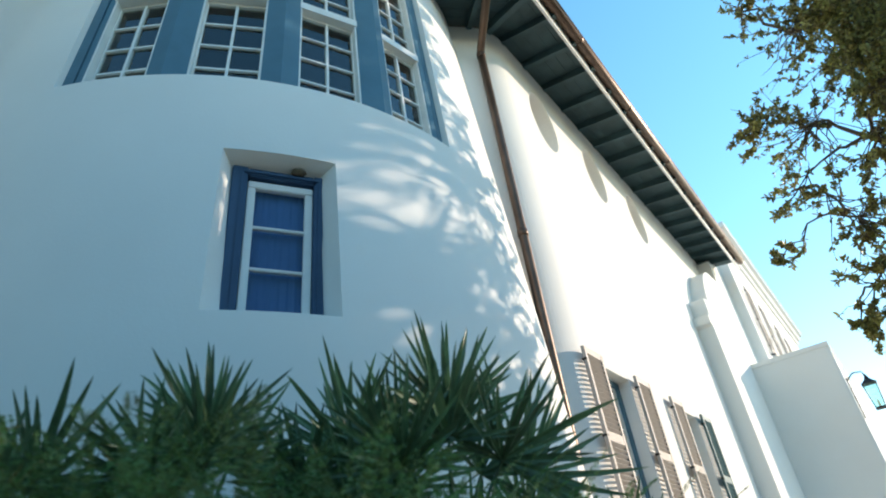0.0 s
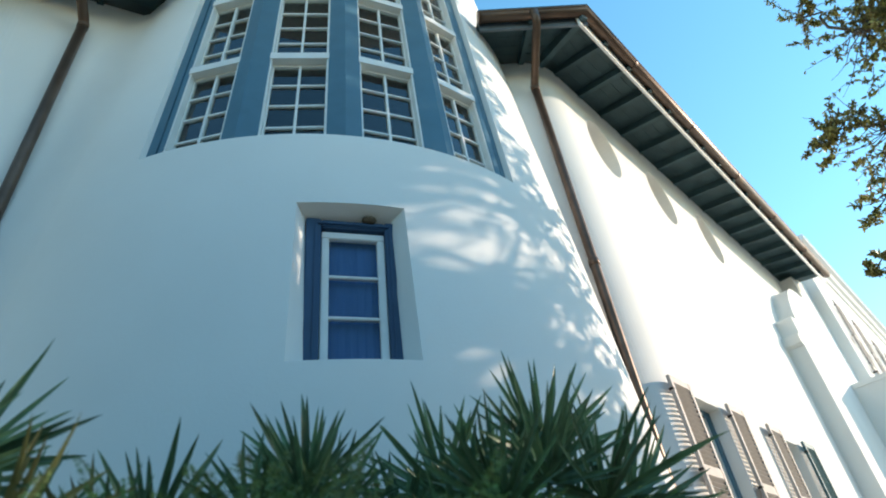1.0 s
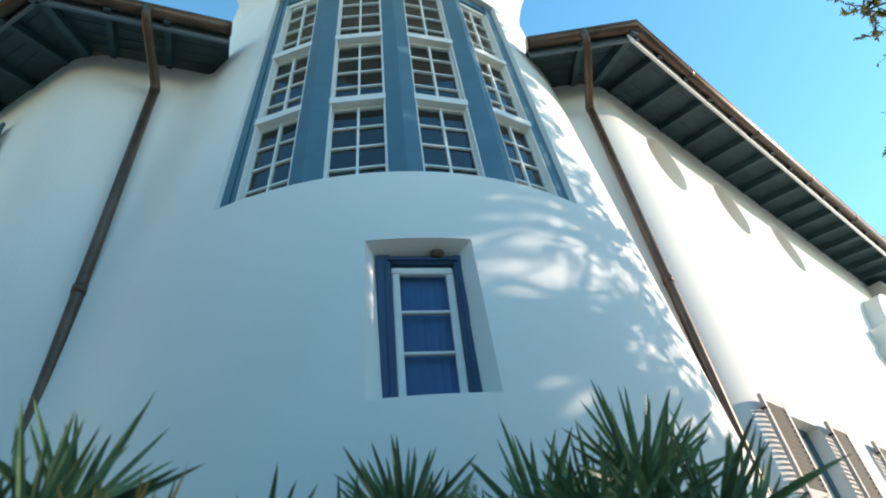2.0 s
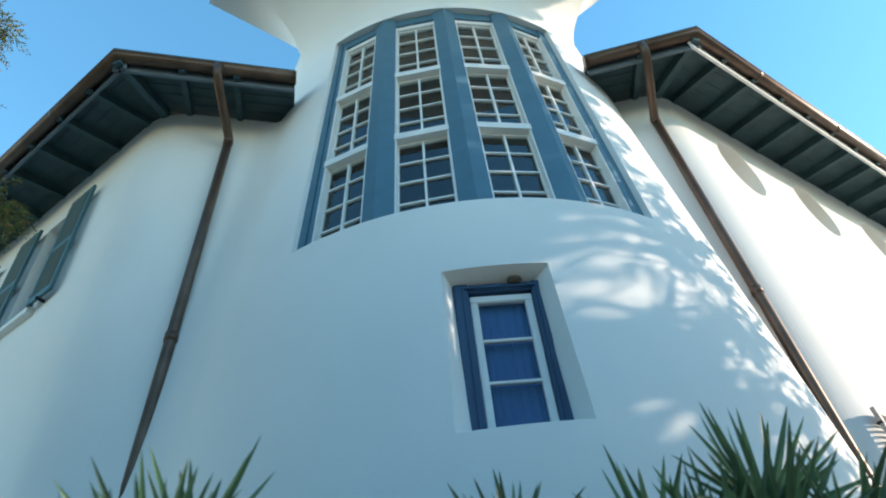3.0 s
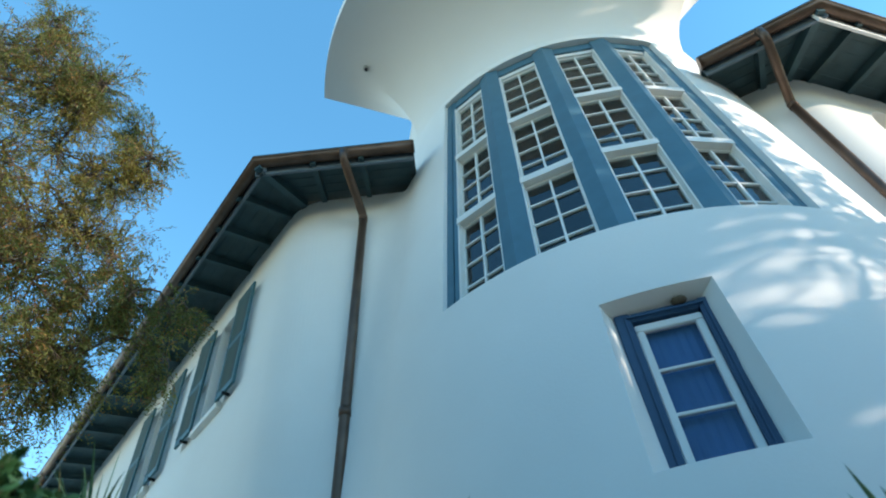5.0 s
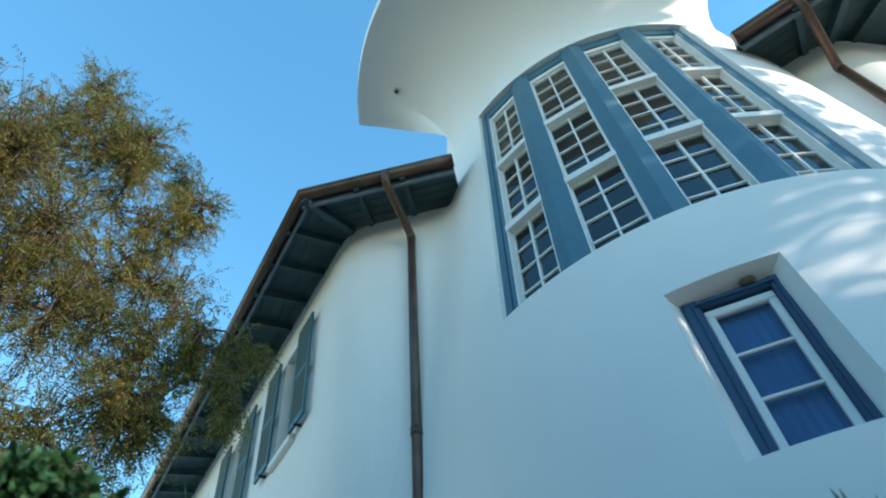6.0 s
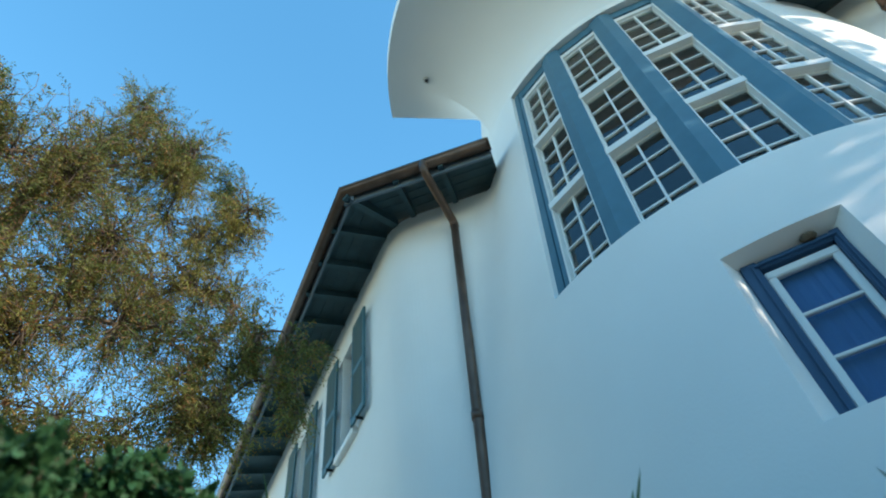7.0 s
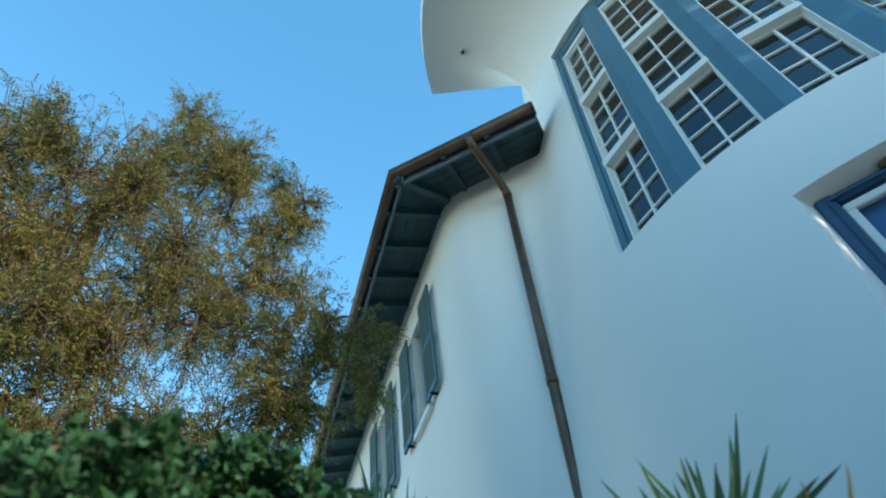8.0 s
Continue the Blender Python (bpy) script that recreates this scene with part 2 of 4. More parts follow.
# left wing
LEFT_WINDOWS = [(4.72, 5.36, 6.05, 7.74), (6.92, 7.56, 6.05, 7.74)]
ob = mesh_object("wall_left", wall_mesh(lambda s, z, d: plan_l(s, d) + Vector((0, 0, z)), span(-1.9, -arc_l / 2, 2) + span(-arc_l / 2, arc_l / 2, 12) + span(arc_l / 2, 13, 8),
                 [-0.3, 3, 5, WALL_TOP], [(sl(a), sl(b), c, d) for a, b, c, d in LEFT_WINDOWS], WALL_T), STUCCO)
tagged(ob, "white stucco house wall with a softly rounded corner", "wall", kind="structure")

# right wing
RIGHT_WINDOWS = [(3.13, 3.93, 1.50, 3.40), (5.50, 6.24, 1.50, 3.40)]
OVALS = [(3.64, 6.97), (5.26, 6.99), (6.98, 7.02)]
holes = [(sr(a), sr(b), up_right(c), up_right(d)) for a, b, c, d in RIGHT_WINDOWS] + [(sr(s - 0.36), sr(s + 0.36), up_right(z - 0.51), up_right(z + 0.51), True) for s, z in OVALS]
ob = mesh_object("wall_right", wall_mesh(lambda s, z, d: plan_r(s, d) + Vector((0, 0, z)), span(-1.9, -arc_r / 2, 2) + span(-arc_r / 2, arc_r / 2, 12) + span(arc_r / 2, sr(12.6), 8),
                 [-0.3, 5, WALL_TOP], holes, WALL_T), STUCCO)
tagged(ob, "sunlit white stucco house wall with three oval niches", "wall", kind="structure")

# ---------------- tower ----------------
def tower_x(z):
    return 0.07 + 0.03 * (z - 5.15)


def tower_r(z):
    return 3.2 - 0.09 * (z - 5.15)


TOWER_Y = 2.78


def on_tower(a, z, depth=0.0):
    """Place on the tapered drum; a in degrees from the front."""
    r = tower_r(z) - depth
    return Vector((tower_x(z) + r * math.sin(radians(a)), TOWER_Y - r * math.cos(radians(a)), z))


BAY_Z0, BAY_Z1, BAY_L, BAY_R = 5.15, 9.46, -31.0, 28.8


def bay(a, z):
    """The bay opens slightly upwards."""
    t = (z - BAY_Z0) / (BAY_Z1 - BAY_Z0)
    return a * (1 + 0.06 * t) + 0.8 * t


def drum(a, z, d):
    if BAY_Z0 <= z <= BAY_Z1:
        if a < BAY_L:
            a = -100 + (a + 100) * (bay(BAY_L, z) + 100) / (BAY_L + 100)
        elif a > BAY_R:
            a = 100 - (100 - a) * (100 - bay(BAY_R, z)) / (100 - BAY_R)
        else:
            a = bay(a, z)
    if d and WIN_A0 - 0.01 <= a <= WIN_A1 + 0.01 and WIN_Z0 - 0.01 <= z <= WIN_Z1 + 0.01:
        f = (a - WIN_A0) / (WIN_A1 - WIN_A0)
        p = SMALL_L.lerp(SMALL_R, f)
        return Vector((p.x, p.y, 3.085 + (4.29 - 3.085) * (z - WIN_Z0) / (WIN_Z1 - WIN_Z0)))
    return on_tower(a, z, d)


SMALL_L, SMALL_R = on_tower(-5.75, 4.0, 0.19), on_tower(5.05, 4.0, 0.19)
WIN_A0, WIN_A1, WIN_Z0, WIN_Z1 = -7.2, 6.55, 3.03, 4.35
ob = mesh_object("wall_tower", wall_mesh(drum, span(-100, 100, 80), span(-0.3, BAY_Z0, 8) + span(BAY_Z0, BAY_Z1, 10) + [10.2, 11.0, 12.0, 13.2],
                 [(BAY_L, BAY_R, BAY_Z0, BAY_Z1), (WIN_A0, WIN_A1, WIN_Z0, WIN_Z1)], 0.20), STUCCO, True)
ob.data.set_sharp_from_angle(angle=radians(25))
tagged(ob, "tapered round tower of smooth white stucco with faint stains", "tower", kind="structure")

# soft cove where the shaded wing runs into the tower
bm = bmesh.new()
rows = []
for z in span(-0.2, 8.36, 24):
    rho = 0.5 + 0.1 * (8.4 - z)
    c, R = Vector((tower_x(z), TOWER_Y, 0)), tower_r(z) - 0.003
    p = NFL * (OFL - 0.003 + rho)
    d = Vector((-NFL.y, NFL.x, 0))
    b = (p - c).dot(d)
    root = math.sqrt(max(b * b - (p - c).length_squared + (R + rho) ** 2, 0))
    f = min((p + d * (-b + root), p + d * (-b - root)), key=lambda q: q.x)
    t1, t2 = -NFL, (c - f).normalized()
    rows.append([bm.verts.new(f + t1.slerp(t2, t) * rho + Vector((0, 0, z))) for t in span(0, 1, 10)])
for p, q in zip(rows, rows[1:]):
    for j in range(10):
        bm.faces.new((p[j], p[j + 1], q[j + 1], q[j]))
tagged(mesh_object("wall_cove", bm, STUCCO, True), "soft stucco cove between the tower and the shaded wing", "wall", kind="structure")

# flared crown of the tower
bm = bmesh.new()
LEDGE_Z, COVE_Z = 11.0, 9.62


def ledge_edge(a, z):
    """Outer edge of the crown: a circle set forward of the tower's axis."""
    c, R = 0.98, 3.76
    ca = math.cos(radians(a))
    return c * ca + math.sqrt(R * R - c * c * (1 - ca * ca))


def crown(a, t):
    turn, fade = (45, 7.0) if a > 0 else (47, 9.0)
    drop = 1.0 if abs(a) < turn else max(0.0, 1 - (abs(a) - turn) / fade)
    z0 = LEDGE_Z - 0.02 - (LEDGE_Z - COVE_Z) * max(drop, 0.02)
    r0, r1 = tower_r(z0), ledge_edge(a, LEDGE_Z)
    q = t * math.pi / 2
    r = r0 + (r1 - r0) * (1 - math.cos(q))
    z = z0 + (LEDGE_Z - z0) * math.sin(q)
    return Vector((tower_x(z) + r * math.sin(radians(a)), TOWER_Y - r * math.cos(radians(a)), z))


angs = span(-56, -47, 4) + span(-47, 45, 40)[1:] + span(45, 52, 4)[1:]
rows = []
for a in angs:
    row = [bm.verts.new(crown(a, t)) for t in span(0, 1, 14)]
    e = crown(a, 1)
    c = Vector((tower_x(LEDGE_Z), TOWER_Y, LEDGE_Z))
    row.append(bm.verts.new(e + Vector((0, 0, 0.28))))
    row.append(bm.verts.new(c + (e - c) * 0.3 + Vector((0, 0, 0.55))))
    rows.append(row)
for p, q in zip(rows, rows[1:]):
    for j in range(len(p) - 1):
        bm.faces.new((p[j], q[j], q[j + 1], p[j + 1]))
for row in (rows[0], rows[-1]):
    bm.faces.new(row)
ob = tagged(mesh_object("tower_crown", bm, STUCCO), "white stucco crown flaring out over the tower window", "cornice", kind="structure")
me = ob.data
me.polygons.foreach_set("use_smooth", [True] * len(me.polygons))
me.set_sharp_from_angle(angle=radians(32))

# tower interior, seen through the panes
bm = bmesh.new()
rows = [[bm.verts.new(on_tower(a, z, 1.0)) for a in span(-50, 50, 14)] for z in (4.6, 6.6, 8.6, 10.0)]
for p, q in zip(rows, rows[1:]):
    for j in range(14):
        bm.faces.new((p[j], p[j + 1], q[j + 1], q[j]))
tagged(mesh_object("wall_stairwell", bm, CREAM), "dim cream plaster wall inside the tower stairwell", "wall", kind="structure")
for z, nm in ((4.75, "floor_stairwell"), (9.5, "ceiling_stairwell")):
    bm = bmesh.new()
    inner = [bm.verts.new(on_tower(a, z, 1.05)) for a in span(-60, 60, 14)]
    outer = [bm.verts.new(on_tower(a, z, 0.19)) for a in span(-60, 60, 14)]
    for j in range(14):
        bm.faces.new((inner[j], inner[j + 1], outer[j + 1], outer[j]))
    tagged(mesh_object(nm, bm, CREAM), "dim inner surface of the tower stairwell", "floor" if z < 6 else "ceiling", kind="structure")
rail = empty("stair_railing", Matrix(), "pale stair railing with thin balusters behind the tower panes", "railing")
bm = bmesh.new()
add_tube(bm, [on_tower(a, 6.28 + 0.012 * (a + 12), 0.75) for a in span(-13, -4.5, 6)], 0.03, 8)
part("handrail", bm, WHITE, rail)
for a in span(-12.5, -5, 8):
    bm = bmesh.new()
    add_tube(bm, [on_tower(a, 5.4, 0.75), on_tower(a, 6.27 + 0.012 * (a + 12), 0.75)], 0.012, 6)
    part("baluster", bm, WHITE, rail)

# ---------------- tall tower window ----------------
tall = empty("window_tall", Matrix.Translation(on_tower(0, BAY_Z0)), "tall faceted tower window, slate-blue piers and white twelve-light sashes", "window", kind="structure")
tall_inv = tall.matrix_basis.inverted()
COLS = [(-28.2, -19.1), (-13.7, -3.7), (1.7, 11.8), (17.2, 26.0)]


def facet_frame(col, z):
    """Left and right end of a column's plane at a height: chord between its ends."""
    a0, a1 = COLS[col]
    return on_tower(bay(a0, z), z, 0.055), on_tower(bay(a1, z), z, 0.055)


def on_facet(col, u, z, depth=0.0):
    p, q = facet_frame(col, z)
    n = (q - p).cross(Vector((0, 0, 1))).normalized()
    return p + (q - p) * u - n * depth


def facet_bar(col, u0, u1, z0, z1, d0, d1):
    """A bar in a column's plane between two fractions, heights and depths."""
    bm = bmesh.new()
    vs = [[bm.verts.new(tall_inv @ on_facet(col, u, z, d)) for u, z in ((u0, z0), (u1, z0), (u1, z1), (u0, z1))] for d in (d0, d1)]
    bm.faces.new(vs[0])
    bm.faces.new(vs[1][::-1])
    for i in range(4):
        bm.faces.new((vs[0][i], vs[0][(i + 1) % 4], vs[1][(i + 1) % 4], vs[1][i]))
    return bm


# piers between the columns, folded at the corner of the prism
ENDS = [(BAY_L - 0.4, COLS[0][0])] + [(COLS[i][1], COLS[i + 1][0]) for i in range(3)] + [(COLS[3][1], BAY_R + 0.4)]
for i, (a0, a1) in enumerate(ENDS):
    bm = bmesh.new()
    zs = span(BAY_Z0 - 0.05, BAY_Z1 + 0.05, 6)
    prof = []
    for z in zs:
        at = lambda a, depth: on_tower(bay(a, z), z, depth)
        pts = [at(a0, 0.24), at(a0, 0.055)]
        if 0 < i < 4:
            pts.append(at(a0 + (a1 - a0) * (0.45, 0.52, 0.64)[i - 1], 0.008))
        else:
            b = a0 + (a1 - a0) * (0.62 if i == 0 else 0.42)
            pts += [at(b, 0.055), at(b, 0.085), at(b + 0.25, 0.085), at(b + 0.25, 0.06)]
        pts += [at(a1, 0.055 if 0 < i < 4 else 0.065), at(a1, 0.24)]
        prof.append([bm.verts.new(tall_inv @ p) for p in pts])
    for p, q in zip(prof, prof[1:]):
        n = len(p)
        for j in range(n):
            bm.faces.new((p[j], p[(j + 1) % n], q[(j + 1) % n], q[j]))
    part("pier", bm, BLUE, tall, "slate-blue painted pier")

SASHES = [(5.10, 6.39), (6.49, 7.74), (7.84, 9.178)]
for c in range(4):
    w = (facet_frame(c, 7)[1] - facet_frame(c, 7)[0]).length
    e = 0.016 / w
    part("head_board", facet_bar(c, 0, 1, 9.275, BAY_Z1 + 0.04, 0.02, 0.19), BLUE, tall, "slate-blue painted head board")
    part("head_lining", facet_bar(c, 0, 1, 9.18, 9.272, 0.045, 0.19), WHITE, tall, "white painted head lining")
    part("jamb", facet_bar(c, 0, e, BAY_Z0 - 0.05, 9.178, 0.006, 0.19), WHITE, tall, "white painted jamb")
    part("jamb", facet_bar(c, 1 - e, 1, BAY_Z0 - 0.05, 9.178, 0.006, 0.19), WHITE, tall, "white painted jamb")
    for z0, z1 in ((6.39, 6.49), (7.74, 7.84)):
        part("transom", facet_bar(c, -0.01, 1.01, z0, z1, -0.004, 0.19), WHITE, tall, "white painted transom")
    for z0, z1 in SASHES:
        sash = part("sash", facet_bar(c, e, 1 - e, z1 - 0.03, z1, 0.075, 0.12), WHITE, tall, "white painted sash")
        pane_z = span(z0, z1 - 0.03, 4)
        e2 = e + 0.012 / w
        part("stile", facet_bar(c, e, e2, z0, z1 - 0.03, 0.08, 0.12), WHITE, sash)
        part("stile", facet_bar(c, 1 - e2, 1 - e, z0, z1 - 0.03, 0.08, 0.12), WHITE, sash)
        h = 0.0105 / w
        part("muntin", facet_bar(c, 0.5 - h, 0.5 + h, z0, z1 - 0.03, 0.07, 0.115), WHITE, sash)
        for z in pane_z[1:-1]:
            part("muntin", facet_bar(c, e2, 1 - e2, z - 0.0095, z + 0.0095, 0.074, 0.112), WHITE, sash)
        for j in range(4):
            for u0, u1 in ((e2, 0.5 - h), (0.5 + h, 1 - e2)):
                p = part("pane", facet_bar(c, u0, u1, pane_z[j] + 0.0095, pane_z[j + 1] - 0.0095, 0.096, 0.100), GLASS, sash)
                p.visible_shadow = False

# ---------------- small tower window ----------------
# upright rectangle set in the battered wall
FZ0, FZ1 = 3.11, 4.29
pl, pr = on_tower(-5.75, 4.0, 0.17), on_tower(5.15, 4.0, 0.17)
xd = (pr - pl)
xd.z = 0
FW = xd.length
xd.normalize()
nd = xd.cross(Vector((0, 0, 1)))
base = Matrix(((xd.x, -nd.x, 0, pl.x), (xd.y, -nd.y, 0, pl.y), (0, 0, 1, FZ0), (0, 0, 0, 1))) @ Matrix.Rotation(radians(1.6), 4, 'Y')
small = empty("window_small", base, "small casement with cobalt frame, white sash and blue blind", "window", kind="structure")
FH = FZ1 - FZ0
FB = 0.068
for lo, hi in (((-0.04, -0.03, -0.02), (FB, 0.1, FH + 0.01)), ((FW - FB, -0.03, -0.02), (FW + 0.03, 0.1, FH + 0.01)), ((FB, -0.03, FH - FB), (FW - FB, 0.1, FH))):
    part("frame", boxed(lo, hi, bevel=0.008), COBALT, small, "cobalt blue painted frame")
for lo, hi in (((0.022, -0.045, 0), (0.042, -0.03, FH - 0.03)), ((FW - 0.042, -0.045, 0), (FW - 0.022, -0.03, FH - 0.03)), ((0.022, -0.045, FH - 0.05), (FW - 0.022, -0.03, FH - 0.028))):
    part("moulding", boxed(lo, hi, bevel=0.005), COBALT, small, "cobalt blue moulding")
s0, s1, zt = FB + 0.004, FW - FB - 0.003, FH - FB - 0.02
sash = part("sash", boxed((s0, 0.0, zt - 0.06), (s1, 0.05, zt), bevel=0.006), WHITE, small, "white painted casement sash")
part("stile", boxed((s0, 0.0, 0.0), (s0 + 0.055, 0.05, zt - 0.06), bevel=0.006), WHITE, sash)
part("stile", boxed((s1 - 0.055, 0.0, 0.0), (s1, 0.05, zt - 0.06), bevel=0.006), WHITE, sash)
part("bottom_rail", boxed((s0 + 0.055, 0.0, 0.0), (s1 - 0.055, 0.05, 0.045), bevel=0.006), WHITE, sash)
gz = span(0.045, zt - 0.06, 3)
for z in gz[1:-1]:
    part("glazing_bar", boxed((s0 + 0.055, 0.006, z - 0.011), (s1 - 0.055, 0.044, z + 0.011), bevel=0.004), WHITE, sash)
for a, b in zip(gz, gz[1:]):
    p = part("pane", boxed((s0 + 0.055, 0.022, a + 0.011), (s1 - 0.055, 0.026, b - 0.011)), GLASS_DULL, sash)
    p.visible_shadow = False
bm = bmesh.new()
n = 24
cols = [[bm.verts.new((s0 + (s1 - s0) * i / n, 0.075 + 0.004 * math.sin(i * 1.9), z)) for z in (0.0, zt)] for i in range(n + 1)]
for p, q in zip(cols, cols[1:]):
    bm.faces.new((p[0], q[0], q[1], p[1]))
part("blind", bm, SHADE, small, "cobalt blue roller blind")
# dark sheet in place of the unlit room
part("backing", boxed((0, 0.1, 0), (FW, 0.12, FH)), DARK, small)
# mud nest under the head
nest = bmesh.new()
bmesh.ops.create_icosphere(nest, subdivisions=3, radius=0.045)
for v in nest.verts:
    v.co = Vector((v.co.x * 1.25, v.co.y * 0.8, v.co.z * 0.6)) * (1 + 0.25 * noise.noise(v.co * 40))
ob = mesh_object("mud_nest", nest, MUD, True)
ob.matrix_basis = base @ Matrix.Translation((FW * 0.70, -0.05, FH + 0.005))
tagged(ob, "small dried mud wasp nest under the window head", "wasp nest")
# small hook in the head
hk = bmesh.new()
add_tube(hk, [on_tower(1.0, 4.38, 0.1), on_tower(1.0, 4.32, 0.1)], 0.006, 6)
tagged(mesh_object("window_hook", hk, METAL), "tiny dark metal hook in the window head", "hook")
# camera-like eye under the crown
ey = empty("security_sensor", Matrix.Translation(crown(-44.6, 0.74)), "small pale sensor under the flared tower crown", "sensor")
bm = bmesh.new()
add_tube(bm, [(0, 0, 0.03), (0, 0, -0.04)], [0.055, 0.045], 14)
part("body", bm, PALE_METAL, ey)
bm = bmesh.new()
add_tube(bm, [(0, 0, -0.04), (0.0, 0, -0.065)], [0.028, 0.022], 12)
part("lens", bm, METAL, ey, "dark round lens")

# ---------------- eaves, gutters, pipes, roofs ----------------
GL0, GLC = Vector((-1.757, 0.162, EAVE_Z)), Vector((-3.76, -0.26, EAVE_Z))
GR0, GRC = Vector((1.892, 0.19, EAVE_Z)), Vector((3.28, -0.12, EAVE_Z))
GL1 = GLC + DL * 11.5
GR1 = GRC + DR * 10.4


def inner_dir(a, b, q):
    d = (b - a).normalized()
    v = Vector((q.x - a.x, q.y - a.y, 0))
    return (v - d * v.dot(d)).normalized()


def eave(side, path, wall_pts, label):
    """Gutter, fascia, sloping boards and rafters of one wing. path: gutter line from the tower outwards."""
    rev = path if side > 0 else path[::-1]
    g = empty("gutter_" + ("right" if side > 0 else "left"), Matrix(), label, "gutter", kind="structure")
    r = 0.075
    prof = [(r * math.cos(t), r * math.sin(t)) for t in span(-math.pi, 0, 10)] + [(r + 0.012, 0.004), (r + 0.012, 0.016), (r - 0.004, 0.016)] + [((r - 0.006) * math.cos(t), (r - 0.006) * math.sin(t) + 0.004) for t in span(0, -math.pi, 10)]
    strap = [(q[0] * 1.10 - 0.085, q[1] * 1.10) for q in prof[:11]] + [(-0.005, 0.01), (-0.165, 0.01)]
    prof = [(u - 0.085, w) for u, w in prof]
    bm = bmesh.new()
    add_sweep(bm, prof, [p - Vector((0, 0, 0.02)) for p in rev])
    part("trough", bm, COPPER, g, "half-round aged copper trough", True)
    long = (path[2] - path[1])
    for k in range(1, int(long.length / 1.85) + 1):
        p = path[1] + long.normalized() * (k * 1.85 - 0.55)
        bm = bmesh.new()
        d = long.normalized() * 0.02
        add_sweep(bm, strap, [p - d - Vector((0, 0, 0.02)), p + d - Vector((0, 0, 0.02))] if side > 0 else [p + d - Vector((0, 0, 0.02)), p - d - Vector((0, 0, 0.02))])
        part("bracket", bm, COPPER, g, "copper gutter joint strap")
    end = bmesh.new()
    setin = (inner_dir(path[0], path[1], wall_pts[0])) * 0.085 - Vector((0, 0, 0.02))
    add_tube(end, [path[0] + setin, path[0] + setin + (path[0] - path[1]).normalized() * 0.02], 0.088, 16)
    part("end_cap", end, COPPER, g)
    # fascia behind the gutter; white on the sunlit stretch puts sunlight into its colour
    for j, low, mat, lab in ((0, -0.17, FASCIA, "slate-grey fascia board behind the gutter"), (1, -0.23 if side > 0 else -0.17, WHITE if side > 0 else FASCIA, "fascia strip behind the gutter, coloured white as if sunlit" if side > 0 else "slate-grey fascia board behind the gutter")):
        f = bmesh.new()
        ends = [path[j], path[j + 1]]
        add_sweep(f, [(-0.205, low), (-0.172, low), (-0.172, 0.04), (-0.205, 0.04)], ends if side > 0 else ends[::-1])
        tagged(mesh_object("fascia", f, mat), lab, "fascia", kind="structure")
    # boards
    inner = wall_pts
    bm = bmesh.new()
    top = [bm.verts.new(Vector((p.x, p.y, EAVE_Z - 0.01))) for p in path]
    low = [bm.verts.new(Vector((p.x, p.y, WALL_TOP + 0.09))) for p in inner]
    for j in range(2):
        bm.faces.new((top[j], top[j + 1], low[j + 1], low[j]))
    geo = bmesh.ops.extrude_face_region(bm, geom=bm.faces[:])
    bmesh.ops.translate(bm, verts=[v for v in geo["geom"] if isinstance(v, bmesh.types.BMVert)], vec=(0, 0, 0.03))
    so = tagged(mesh_object("soffit", bm, SOFFIT), "dark teal tongue-and-groove boards under the eaves", "soffit", kind="structure")
    # grooves between the boards, rafters, hip rafter
    for j in range(2):
        a, b, c, d = path[j], path[j + 1], inner[j + 1], inner[j]
        for k in range(1, 6):
            t = k / 6
            p, q = a.lerp(d, t), b.lerp(c, t)
            z = EAVE_Z - 0.01 + (WALL_TOP + 0.10 - EAVE_Z) * t - 0.006
            bm = bmesh.new()
            add_tube(bm, [Vector((p.x, p.y, z)), Vector((q.x, q.y, z))], 0.006, 4)
            part("board_bead", bm, SOFFIT, so)
    def rafter(p, q, w=0.035, dep=0.12):
        bm = bmesh.new()
        d = (q - p).normalized()
        n = Vector((-d.y, d.x, 0)).normalized() * w
        vs = []
        for pt, z in ((p, EAVE_Z - 0.01), (q, WALL_TOP + 0.09)):
            for s in (-1, 1):
                for h in (0, -dep):
                    vs.append(bm.verts.new(Vector((pt.x, pt.y, z + h)) + n * s))
        for f4 in ((0, 1, 3, 2), (4, 6, 7, 5), (0, 4, 5, 1), (2, 3, 7, 6), (0, 2, 6, 4), (1, 5, 7, 3)):
            bm.faces.new([vs[i] for i in f4])
        part("rafter", bm, SOFFIT, so, "dark teal rafter tail")
    rafter(path[1] + (inner[1] - path[1]) * 0.1, inner[1], 0.045, 0.14)
    long_n = long.normalized()
    nout = (inner[2] - path[2])
    k = 0.62
    while k < long.length - 0.2:
        p = path[1] + long_n * k
        q = p + nout
        if (q - inner[1]).dot(long_n) > 0.03:
            rafter(p + nout * 0.12, q)
        else:
            t = (p - path[1]).length / max((inner[1] - path[1]).dot(long_n), 0.05)
            rafter(p + nout * 0.12, p + nout * min(t, 1))
        k += 0.62
    front = (path[0] - path[1])
    nf = inner[0] - path[0]
    k = 0.75
    while k < front.length - 0.1:
        p = path[1] + front.normalized() * k
        rafter(p + nf * 0.12, p + nf)
        k += 0.62
    # roof plane above
    bm = bmesh.new()
    lowv = [bm.verts.new(Vector((p.x, p.y, EAVE_Z + 0.03)) + (q - p) * 0.1) for p, q in zip(path, inner)]
